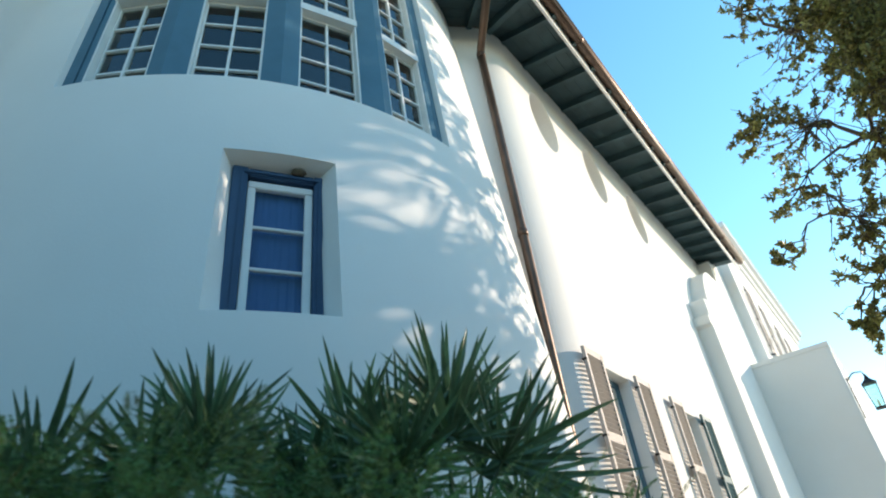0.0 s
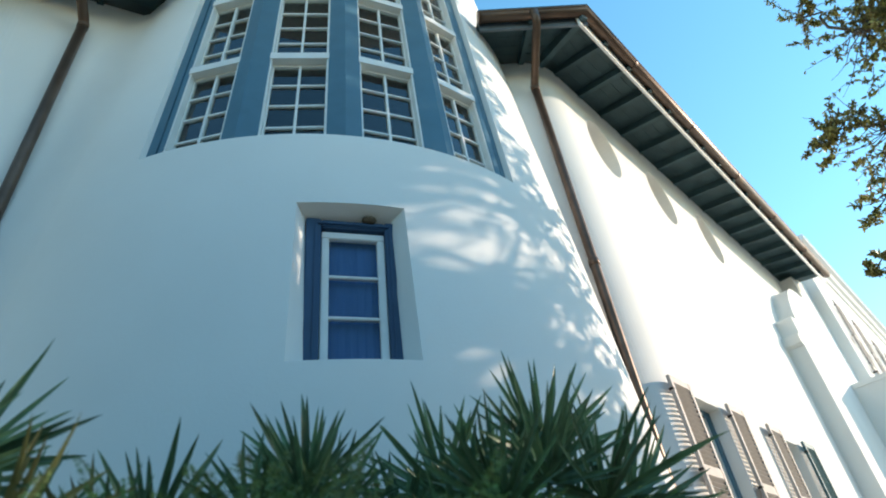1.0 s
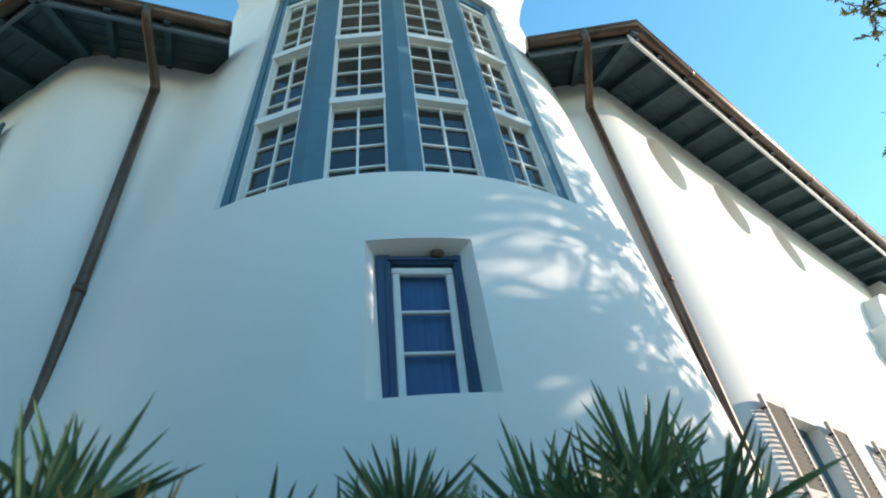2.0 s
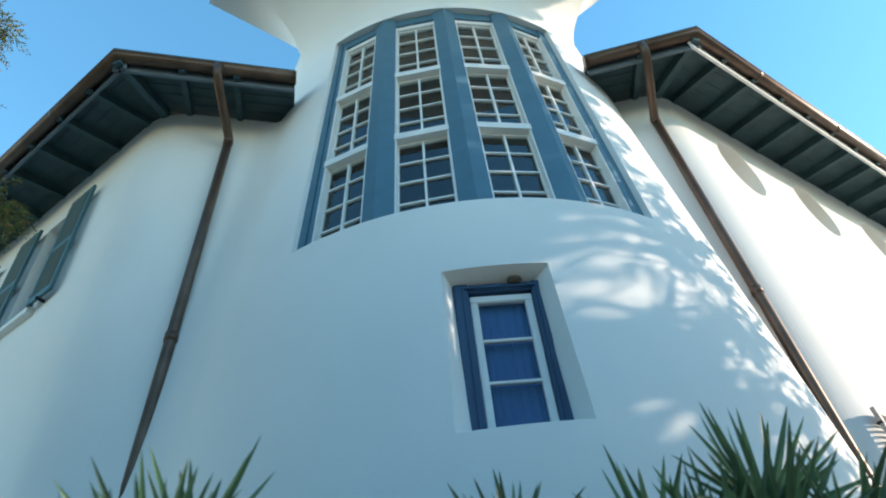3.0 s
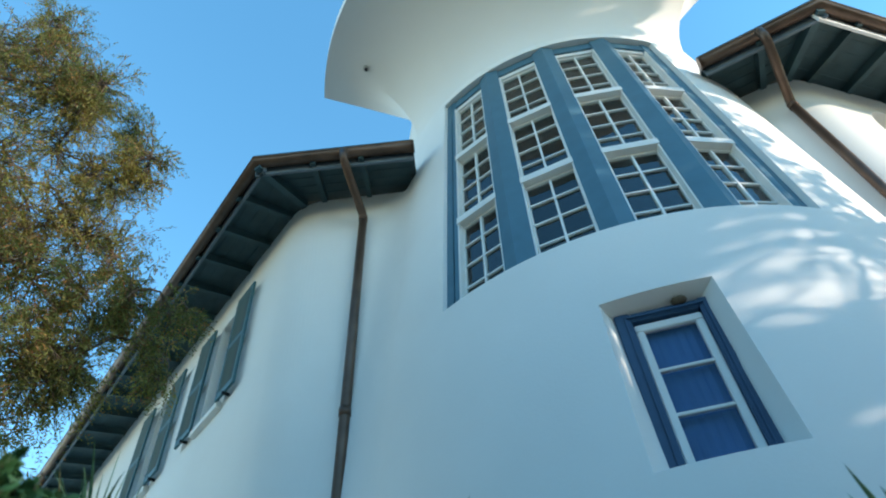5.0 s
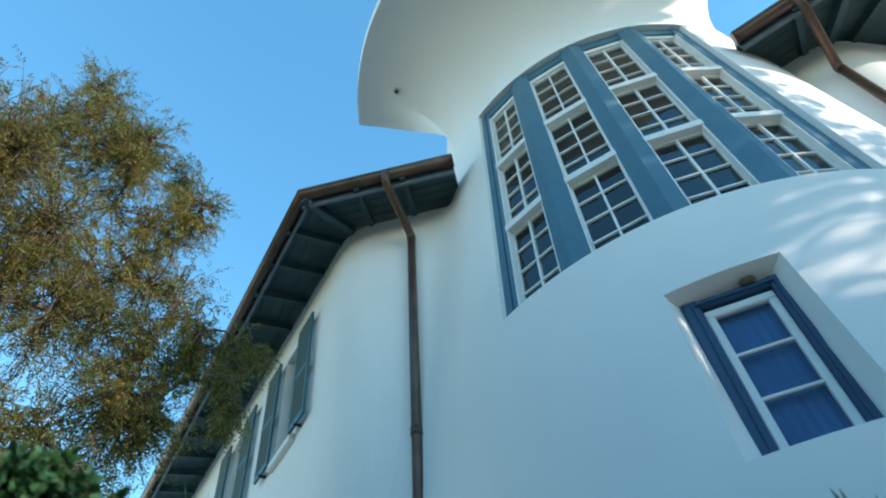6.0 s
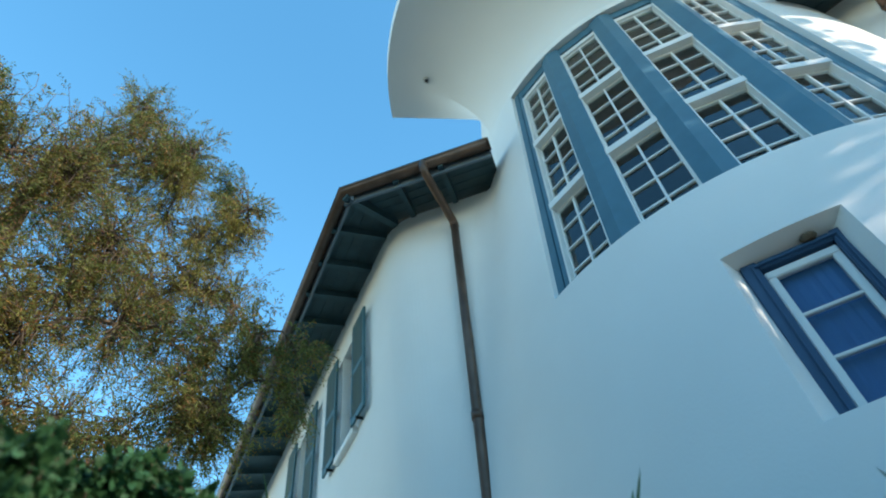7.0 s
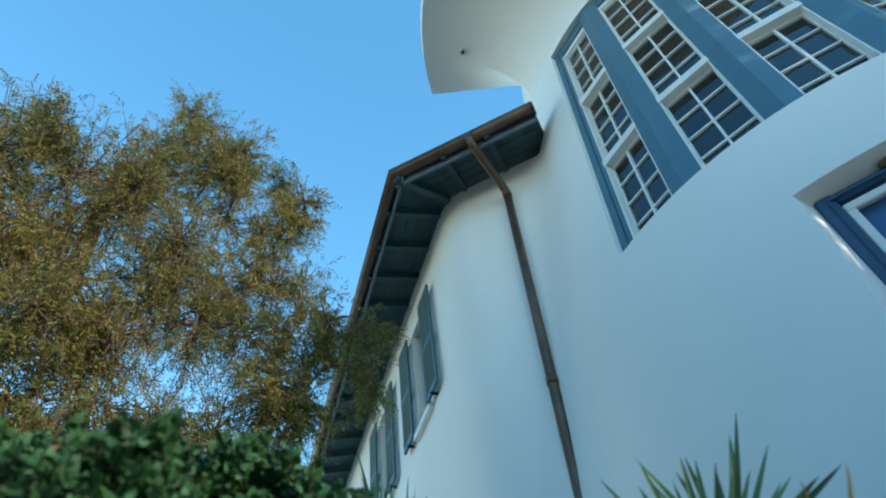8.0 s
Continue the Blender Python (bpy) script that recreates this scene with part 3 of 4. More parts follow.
    upv = [bm.verts.new(Vector((p.x, p.y, EAVE_Z + 0.03)) + (q - p) * 4.2 + Vector((0, 0, 0.75))) for p, q in zip(path, inner)]
    for j in range(2):
        bm.faces.new((lowv[j], lowv[j + 1], upv[j + 1], upv[j]))
    geo = bmesh.ops.extrude_face_region(bm, geom=bm.faces[:])
    bmesh.ops.translate(bm, verts=[v for v in geo["geom"] if isinstance(v, bmesh.types.BMVert)], vec=(0, 0, 0.04))
    tagged(mesh_object("roof_" + ("right" if side > 0 else "left"), bm, ROOF), "low grey hipped roof above the eaves", "roof", kind="structure")


def inner_line(p0, pc, p1, corner, n_front, o_front, n_side, o_side, depth=0.05):
    f = lambda p, n, o: p - n * (n.dot(p) - o + depth)
    c = meet(n_front, o_front - depth, n_side, o_side - depth)
    return [f(Vector((p0.x, p0.y, 0)), n_front, o_front), c, f(Vector((p1.x, p1.y, 0)), n_side, o_side)]


flat = lambda p: Vector((p.x, p.y, 0))
eave(-1, [GL0, GLC, GL1], [Vector((q.x, q.y, EAVE_Z)) for q in inner_line(GL0, GLC, GL1, CL, NFL, OFL, NL, OL)], "half-round aged copper gutter along the shaded eaves")
eave(1, [GR0, GRC, GR1], [Vector((q.x, q.y, EAVE_Z)) for q in inner_line(GR0, GRC, GR1, CR, NFR, OFR, NR, OR)], "half-round aged copper gutter along the sunlit eaves")


def downpipe(foot, top, elbow_z, label, normal, lean=0.0):
    d = empty("downpipe", Matrix.Translation((foot.x, foot.y, 0)), label, "downpipe", "downpipes on the house front")
    inv = d.matrix_basis.inverted()
    r = 0.052
    bm = bmesh.new()
    add_tube(bm, [inv @ Vector((foot.x + lean * (elbow_z - z), foot.y, z)) for z in (-0.1, 2, 4, 6, elbow_z - 0.05)], r, 14)
    part("pipe", bm, COPPER, d, smooth=True)
    a, b = Vector((foot.x, foot.y, elbow_z)), top
    m = b + Vector((0, 0, -0.18))
    bm = bmesh.new()
    pts = [Vector((foot.x, foot.y, elbow_z - 0.08)), Vector((foot.x, foot.y, elbow_z - 0.01)), a.lerp(m, 0.07) + Vector((0, 0, 0.01)), a.lerp(m, 0.5), a.lerp(m, 0.92), m + Vector((0, 0, 0.04)), b]
    add_tube(bm, [inv @ p for p in pts], r * 1.04, 14)
    part("offset_bend", bm, COPPER, d, "swan-neck copper bend", True)
    for z in (1.2, 4.85, elbow_z - 0.08):
        bm = bmesh.new()
        add_tube(bm, [inv @ Vector((foot.x + lean * (elbow_z - z), foot.y, z)), inv @ Vector((foot.x + lean * (elbow_z - z), foot.y, z + 0.09))], r * 1.13, 14)
        part("collar", bm, COPPER, d, "copper joint collar", True)
        bm = boxed((-0.012, 0, z + 0.03), (0.012, 0.10, z + 0.06), Matrix.Translation((lean * (elbow_z - z), 0, 0)) @ Matrix.Rotation(math.atan2(normal.x, -normal.y), 4, 'Z'))
        part("strap", bm, COPPER, d)
    return d


downpipe(Vector((-2.630, 0.741, 0)), Vector((-2.62, 0.0, 8.33)), 7.86, "dark aged copper downpipe on the shaded wall", NFL, -0.042)
downpipe(Vector((2.757, 0.816, 0)), Vector((2.58, 0.05, 8.33)), 7.80, "brown copper downpipe with a sunlit edge", NFR)

# ground
me = bpy.data.meshes.new("ground")
me.from_pydata([(-900, -900, 0), (900, -900, 0), (900, 900, 0), (-900, 900, 0)], [], [(0, 1, 2, 3)])
me.materials.append(PAVING)
tagged(new("ground", me), "pale shell gravel ground round the house", "ground", kind="structure")
bm = bmesh.new()
rim = [bm.verts.new((5.6 * math.cos(t) * (1 + 0.08 * math.sin(3 * t)), 1.6 + 4.9 * math.sin(t) * (1 + 0.06 * math.sin(5 * t)), 0.04)) for t in span(0, 2 * math.pi, 64)[:-1]]
bm.faces.new(rim)
geo = bmesh.ops.extrude_face_region(bm, geom=bm.faces[:])
bmesh.ops.translate(bm, verts=[v for v in geo["geom"] if isinstance(v, bmesh.types.BMVert)], vec=(0, 0, -0.1))
tagged(mesh_object("planting_bed", bm, SOIL), "dark mulch planting bed at the foot of the tower", "planting bed", kind="structure")


# ---------------- windows and shutters of the wings ----------------
def face(point, n):
    """A pose on a wall: x along it to the right as seen from outside, y into it, z up."""
    y = -n
    x = y.cross(Vector((0, 0, 1)))
    return Matrix(((x.x, y.x, 0, point.x), (x.y, y.y, 0, point.y), (0, 0, 1, point.z), (0, 0, 0, 1)))


def box_mesh(name, lo, hi, mat, bevel=0.0, tilt=0.0):
    bm = boxed(lo, hi, Matrix.Rotation(tilt, 4, 'X') if tilt else None, bevel)
    me = bpy.data.meshes.new(name)
    bmesh.ops.recalc_face_normals(bm, faces=bm.faces)
    bm.to_mesh(me)
    bm.free()
    me.materials.append(mat)
    return me


def shutter(m, w, h, mat, mid, label, group, slats=17):
    """A louvred shutter on its pins, base at its lower left corner; y is towards the wall."""
    sh = empty("shutter", m, label, "shutter", group)
    st, t = 0.055, 0.035
    for x in (0, w - st):
        part("stile", boxed((x, -t, 0), (x + st, 0, h), bevel=0.004), mat, sh)
    for z0, z1 in ((0, 0.09), (mid - 0.045, mid + 0.045), (h - 0.07, h)):
        part("rail", boxed((st, -t + 0.002, z0), (w - st, -0.002, z1)), mat, sh)
    me = box_mesh("slat", (st, -0.026, -0.004), (w - st, 0.026, 0.004), mat, tilt=radians(-42))
    for a, b in ((0.09, mid - 0.045), (mid + 0.045, h - 0.07)):
        n = max(4, round((b - a) / (h / (2.2 * slats))))
        for k in range(n):
            shared("slat", me, sh, Matrix.Translation((0, -t / 2, a + (b - a) * (k + 0.5) / n)))
    for z in (0.14, mid, h - 0.14):
        part("hinge", boxed((-0.006, -t - 0.003, z - 0.011), (0.03, 0.012, z + 0.011)), METAL, sh, "dark iron hinge strap")
    part("holdback", boxed((w * 0.5 - 0.006, -t - 0.015, -0.03), (w * 0.5 + 0.006, 0.05, 0.01)), METAL, sh, "dark iron holdback")
    return sh


def wing_window(name, m, w, h, frame_mat, label, rows=4):
    """A sash window set back in its opening; origin at the lower left of the opening on the wall face."""
    win = empty(name, m, label, "window", kind="structure")
    d = 0.13
    f = 0.07
    for lo, hi in (((0, d, 0), (f, d + 0.1, h)), ((w - f, d, 0), (w, d + 0.1, h)), ((f, d, h - f), (w - f, d + 0.1, h)), ((f, d, 0), (w - f, d + 0.1, f))):
        part("frame", boxed(lo, hi, bevel=0.006), frame_mat, win)
    sash = part("sash", boxed((f, d + 0.03, h / 2 - 0.025), (w - f, d + 0.075, h / 2 + 0.025)), WHITE, win, "white painted sash")
    for x in (f, w - f - 0.045):
        part("stile", boxed((x, d + 0.03, f), (x + 0.045, d + 0.07, h - f)), WHITE, sash)
    for z in (f, h - f - 0.045):
        part("rail", boxed((f + 0.045, d + 0.03, z), (w - f - 0.045, d + 0.07, z + 0.045)), WHITE, sash)
    part("muntin", boxed((w / 2 - 0.011, d + 0.035, f + 0.045), (w / 2 + 0.011, d + 0.065, h - f - 0.045)), WHITE, sash)
    for k in range(1, rows):
        z = f + (h - 2 * f) * k / rows
        if abs(z - h / 2) > 0.05:
            part("muntin", boxed((f + 0.045, d + 0.036, z - 0.011), (w - f - 0.045, d + 0.064, z + 0.011)), WHITE, sash)
    for x0, x1 in ((f + 0.045, w / 2 - 0.011), (w / 2 + 0.011, w - f - 0.045)):
        for z0, z1 in ((f + 0.045, h / 2 - 0.025), (h / 2 + 0.025, h - f - 0.045)):
            p = part("pane", boxed((x0, d + 0.048, z0), (x1, d + 0.052, z1)), GLASS, sash)
            p.visible_shadow = False
    # room's darkness is put into the colour of a flat sheet
    part("backing", boxed((-0.05, 0.31, -0.05), (w + 0.05, 0.33, h + 0.05)), DARK, win, "dark sheet standing in for the unlit room behind the glass")
    return win


for k, (a, b, c, d) in enumerate(LEFT_WINDOWS):
    m = face(on_left(b, c), NL)
    win = wing_window("window_left_%d" % (k + 1), m, b - a, d - c, COBALT, "dark blue sash window in the shaded stucco wall")
    part("window_sill", boxed((-0.06, -0.07, -0.10), (b - a + 0.06, 0.12, -0.003), bevel=0.01), STUCCO, win, "white stucco sill")
    for s, lab in ((a - 0.50, 1), (b + 0.03, 2)):
        shutter(face(on_left(s + 0.47, c - 0.02, 0.055), NL), 0.47, d - c, SHUT_TEAL, 0.80, "blue-green louvred shutter folded back on the shaded wall", "upper shutters of the shaded wing")
for k, (a, b, c, d) in enumerate(RIGHT_WINDOWS):
    m = face(on_right(a, c), NR)
    win = wing_window("window_right_%d" % (k + 1), m, (b - a) * KR, (d - c) * KR, BLUE, "blue-framed white sash window in the sunlit wall")
    part("window_sill", boxed((-0.06, -0.07, -0.10), ((b - a) * KR + 0.06, 0.12, -0.003), bevel=0.01), STUCCO, win, "white stucco sill")
    for j, s in enumerate((a - 0.43, b + 0.03)):
        # last shutter takes the blue-green paint: chimney shade put into its colour
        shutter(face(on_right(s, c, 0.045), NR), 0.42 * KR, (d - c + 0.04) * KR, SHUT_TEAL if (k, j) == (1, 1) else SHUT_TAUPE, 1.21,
                "louvred shutter coloured dark to show the shade of the chimney" if (k, j) == (1, 1) else "taupe louvred shutter folded back on the sunlit wall", "lower shutters of the sunlit wing", 20)

for s, z in OVALS:
    ov = empty("window_oval", face(on_right(s, z), NR), "oval window with a white ring deep in its niche", "window", kind="structure")
    bm = bmesh.new()
    n = 40
    rings = []
    for r, d in ((0.345, 0.265), (0.31, 0.255), (0.285, 0.27), (0.285, 0.30), (0.345, 0.30)):
        rings.append([bm.verts.new((KR * r * math.cos(2 * math.pi * k / n), d, KR * (r + 0.15) * math.sin(2 * math.pi * k / n))) for k in range(n)])
    for p, q in zip(rings, rings[1:] + rings[:1]):
        for k in range(n):
            bm.faces.new((p[k], p[(k + 1) % n], q[(k + 1) % n], q[k]))
    part("ring", bm, WHITE, ov, "white painted oval ring")
    bm = bmesh.new()
    vs = [[bm.verts.new((0.31 * math.cos(2 * math.pi * k / n), d, 0.475 * math.sin(2 * math.pi * k / n))) for k in range(n)] for d in (0.285, 0.289)]
    bm.faces.new(vs[0])
    bm.faces.new(vs[1][::-1])
    p = part("pane", bm, GLASS, ov)
    p.visible_shadow = False
    # flat dark sheet, in place of an unlit room
    part("backing", boxed((-0.42, 0.305, -0.58), (0.42, 0.32, 0.58)), DARK, ov, "dark sheet standing in for the unlit room behind the glass")

# ---------------- stepped chimney breast, far wing, garden block ----------------
bm = bmesh.new()
outline = [(8.54, -0.3), (8.54, 5.36), (8.44, 5.40), (8.44, 5.55), (8.62, 5.60), (8.66, 5.95), (9.0, 6.0)]
outline += [(10.6 - 1.6 * math.cos(t), 6.0 + 1.15 * math.sin(t) ** 1.6) for t in span(0.15, math.pi / 2, 8)]
outline += [(11.1, 7.2), (11.1, 7.75), (11.5, 7.8), (11.5, 8.4), (12.8, 8.4), (12.8, -0.3)]
vs = [[bm.verts.new(on_right(s, z, o)) for s, z in outline] for o in (0.27, -0.1)]
bm.faces.new(vs[0])
bm.faces.new(vs[1][::-1])
for i in range(len(outline)):
    bm.faces.new((vs[0][i], vs[0][(i + 1) % len(outline)], vs[1][(i + 1) % len(outline)], vs[1][i]))
tagged(mesh_object("chimney_breast", bm, STUCCO), "stepped and scrolled white stucco chimney breast", "chimney", kind="structure")

FAR_OUT = 0.5
far_face = lambda s, z, d: on_right(s, z, FAR_OUT - d)
FAR_WINDOWS = [(13.25, 14.25, 5.9, 7.6), (16.6, 17.4, 5.9, 7.6)]
ob = mesh_object("wall_far", wall_mesh(far_face, [12.3, 22.5], [-0.3, 9.1], FAR_WINDOWS, 0.3), STUCCO)
tagged(ob, "sunlit white stucco wall of the far wing", "wall", kind="structure")
bm = bmesh.new()
add_sweep(bm, [(0, -0.35), (0.06, -0.35), (0.08, -0.22), (0.16, -0.20), (0.2, -0.08), (0.3, -0.05), (0.3, 0.08), (0, 0.08)], [far_face(12.3, 9.1, 0.0), far_face(22.6, 9.1, 0.0)])
tagged(mesh_object("cornice_far", bm, STUCCO), "moulded white cornice along the far wing", "cornice", kind="structure")
for k, (a, b, c, d) in enumerate(FAR_WINDOWS):
    m = face(far_face(a, c, 0), NR)
    wing_window("window_far_%d" % (k + 1), m, (b - a) * KR, (d - c) * KR, BLUE, "distant sash window in the sunlit far wing")
    for s in (a - 0.52, b + 0.02):
        shutter(face(far_face(s, c, -0.06), NR), 0.54, (d - c) * KR, SHUT_TAUPE, 0.87, "taupe shutter on the sunlit far wing", "shutters of the far wing", 9)

# block that projects from the wall
BLK_S, BLK_OUT, BLK_Z = 10.95, 1.68, 5.22
bm = bmesh.new()
pts = [(BLK_S, 0.2), (BLK_S, BLK_OUT), (BLK_S + 5.5, BLK_OUT), (BLK_S + 5.5, 0.2)]
vs = [[bm.verts.new(on_right(s, z, o)) for s, o in pts] for z in (-0.3, BLK_Z)]
bm.faces.new(vs[0])
bm.faces.new(vs[1])
for i in range(4):
    bm.faces.new((vs[0][i], vs[0][(i + 1) % 4], vs[1][(i + 1) % 4], vs[1][i]))
bmesh.ops.bevel(bm, geom=[e for e in bm.edges], offset=0.03, segments=2, affect='EDGES')
tagged(mesh_object("wall_porch", bm, STUCCO), "plain white stucco porch block with a coped top", "wall", kind="structure")
bm = bmesh.new()
add_sweep(bm, [(-0.14, 0.0), (0.02, 0.0), (0.02, 0.10), (-0.14, 0.10)], [on_right(BLK_S, BLK_Z - 0.09, 0.26), on_right(BLK_S, BLK_Z - 0.09, BLK_OUT), on_right(BLK_S + 5.5, BLK_Z - 0.09, BLK_OUT)])
tagged(mesh_object("coping", bm, STUCCO), "thin white coping along the porch block", "coping", kind="structure")

# lantern on the sunlit face of the block
lm = face(on_right(BLK_S + 0.75, 4.32, BLK_OUT), NR)
lan = empty("wall_lantern", lm, "black iron wall lantern with clear glass on the porch block", "lantern")
part("back_plate", boxed((-0.07, -0.02, -0.5), (0.07, 0.0, 0.35), bevel=0.005), METAL, lan)
bm = bmesh.new()
add_tube(bm, [(0, -0.01, 0.30), (0, -0.16, 0.42), (0, -0.32, 0.40), (0, -0.35, 0.28)], 0.016, 8)
part("bracket", bm, METAL, lan)
LZ, LY = 0.22, -0.35
bm = bmesh.new()
add_tube(bm, [(0, LY, LZ + 0.10), (0, LY, LZ + 0.04), (0, LY, LZ), (0, LY, LZ - 0.10)], [0.03, 0.05, 0.07, 0.20], 4)
part("roof", bm, METAL, lan)
for sx in (-1, 1):
    for sy in (-1, 1):
        bm = bmesh.new()
        add_tube(bm, [(0.125 * sx, LY + 0.125 * sy, LZ - 0.10), (0.085 * sx, LY + 0.085 * sy, LZ - 0.58)], 0.012, 6)
        part("post", bm, METAL, lan)
part("base", boxed((-0.10, LY - 0.10, LZ - 0.62), (0.10, LY + 0.10, LZ - 0.58)), METAL, lan)
for sx, sy in ((1, 0), (-1, 0), (0, 1), (0, -1)):
    bm = bmesh.new()
    q = [(-1, 0.12, LZ - 0.11), (1, 0.12, LZ - 0.11), (1, 0.085, LZ - 0.57), (-1, 0.085, LZ - 0.57)]
    vs = []
    for off in (0, 0.004):
        ring = []
        for t, r, z in q:
            x, y = (sx * (r - off), t * r) if sx else (t * r, sy * (r - off))
            ring.append(bm.verts.new((x, LY + y, z)))
        vs.append(ring)
    bm.faces.new(vs[0])
    bm.faces.new(vs[1][::-1])
    p = part("glass_pane", bm, GLASS, lan)
    p.visible_shadow = False
bm = bmesh.new()
add_tube(bm, [(0, LY, LZ - 0.58), (0, LY, LZ - 0.42)], 0.022, 8)
part("candle_tube", bm, WHITE, lan)


# ---------------- plants ----------------
def ribbon_mesh(name, verts, faces, mat):
    me = bpy.data.meshes.new(name)
    me.from_pydata(verts, [], faces)
    me.materials.append(mat)
    return me


def blade(verts, faces, base, tip, width, up, droop):
    """A folded palm blade from base to tip."""
    d = tip - base
    side = d.cross(up).normalized() * width
    n = side.cross(d).normalized() * width * 0.55
    i0 = len(verts)
    for t, w in ((0, 0.35), (0.3, 1.0), (0.65, 0.8), (0.9, 0.35)):
        c = base + d * t - Vector((0, 0, droop * t * t * d.length))
        verts += [c - side * w + n * w, c, c + side * w + n * w]
    verts.append(tip - Vector((0, 0, droop * d.length)))
    for k in range(3):
        a = i0 + 3 * k
        faces += [(a, a + 1, a + 4, a + 3), (a + 1, a + 2, a + 5, a + 4)]
    a = i0 + 9
    faces += [(a, a + 1, i0 + 12), (a + 1, a + 2, i0 + 12)]


BLADES = {}
for mat in (PALM, PALM_DRY):
    for k in range(4):
        verts, faces = [], []
        blade(verts, faces, Vector((0, 0, 0)), Vector((0, -0.06 * k, 1)), 0.023, Vector((0, -1, 0)), 0)
        for v in verts:
            v.y -= 0.07 * (k - 1) * v.z ** 3
        BLADES[mat.name, k] = ribbon_mesh("blade", verts, faces, mat)


def fan(rng, frond, m, size, spread, count, mat):
    """A palmetto fan: hastula at the pose m, fan opening towards +z, face towards -y."""
    for k in range(count):
        a = radians(-spread / 2 + spread * k / (count - 1) + rng.uniform(-5, 5))
        L = size * (0.72 + 0.28 * math.cos(a * 0.8)) * rng.uniform(0.74, 1.08)
        turn = Matrix.Rotation(a, 4, 'Y') @ Matrix.Rotation(rng.uniform(0.08, 0.32), 4, 'X') @ Matrix.Rotation(rng.uniform(-0.3, 0.3), 4, 'Z')
        w = rng.uniform(0.6, 0.95) * (0.55 + 0.45 * L)
        shared("blade", BLADES[mat.name, rng.randrange(4)], frond, m @ turn @ Matrix.Diagonal((w, w, L, 1)))


def palmetto(x, y, top, size, count, seed, label, reach=0.4, dry=0.12):
    rng = random.Random(seed)
    p = empty("palmetto", Matrix.Translation((x, y, 0.05)), label, "palmetto", "palmettos at the foot of the tower")
    root = Vector((0, 0, max(0.4, top - size - reach - 0.35)))
    bm = bmesh.new()
    add_tube(bm, [(0, 0, -0.1), (0.03, 0.02, 0.3), root], [0.10, 0.09, 0.06], 9)
    part("trunk", bm, BARK, p, "short fibrous palm trunk")
    for k in range(count):
        az = 2 * math.pi * (k * 0.381966) + rng.uniform(-0.3, 0.3)
        el = radians(rng.uniform(15, 70)) if k else radians(82)
        out = Vector((math.cos(az) * math.cos(el), math.sin(az) * math.cos(el), math.sin(el)))
        end = Vector((out.x * reach * rng.uniform(0.7, 1.15), out.y * reach * 0.8, top - size - 0.05 - (0.9 * reach * (1 - math.sin(el)) + rng.uniform(0, 0.12) if k else 0)))
        bm = bmesh.new()
        add_tube(bm, [root, root.lerp(end, 0.5) + Vector((0, 0, 0.05)), end], [0.012, 0.009, 0.006], 5)
        fr = part("frond", bm, PALM, p, "stiff green petiole with a fan of blades")
        mat = PALM_DRY if rng.random() < dry else PALM
        z = (Vector((out.x, out.y * 0.5, out.z)) * 0.7 + Vector((0, 0, 0.5))).normalized()
        y_ax = Vector((rng.uniform(-0.6, 0.6), 1, rng.uniform(-0.2, 0.5)))
        y_ax = (y_ax - z * y_ax.dot(z)).normalized()
        m = Matrix((y_ax.cross(z), y_ax, z)).transposed().to_4x4()
        m.translation = end
        fan(rng, fr, m, size * rng.uniform(0.85, 1.05), rng.uniform(170, 240), rng.randint(19, 26), mat)
    return p


palmetto(0.48, -1.66, 2.50, 0.44, 9, 3, "green saw palmetto with broad stiff fans", 0.36, 0.0)
palmetto(0.12, -1.50, 2.36, 0.40, 6, 5, "green saw palmetto crowded behind its neighbour", 0.30, 0.1)
palmetto(-0.38, -1.62, 2.33, 0.35, 5, 11, "green saw palmetto with narrow upright fans", 0.17, 0.1)
palmetto(-0.88, -1.66, 2.20, 0.36, 5, 17, "palmetto with some yellowed straw blades", 0.30, 0.3)
palmetto(-1.40, -1.85, 2.45, 0.42, 8, 23, "dark green palmetto with long upright blades", 0.34, 0.1)
palmetto(0.98, -1.25, 2.13, 0.42, 8, 29, "green palmetto leaning towards the sunlit wall", 0.32, 0.0)
palmetto(1.66, -1.05, 1.93, 0.40, 5, 31, "small palmetto near the downpipe", 0.26, 0.2)
palmetto(-2.66, -1.88, 2.92, 0.46, 12, 41, "tall palmetto with thin grey-green blades by the shrub", 0.34, 0.1)
palmetto(4.6, -0.35, 1.86, 0.42, 5, 43, "low palmetto beside the porch block", 0.28, 0.1)


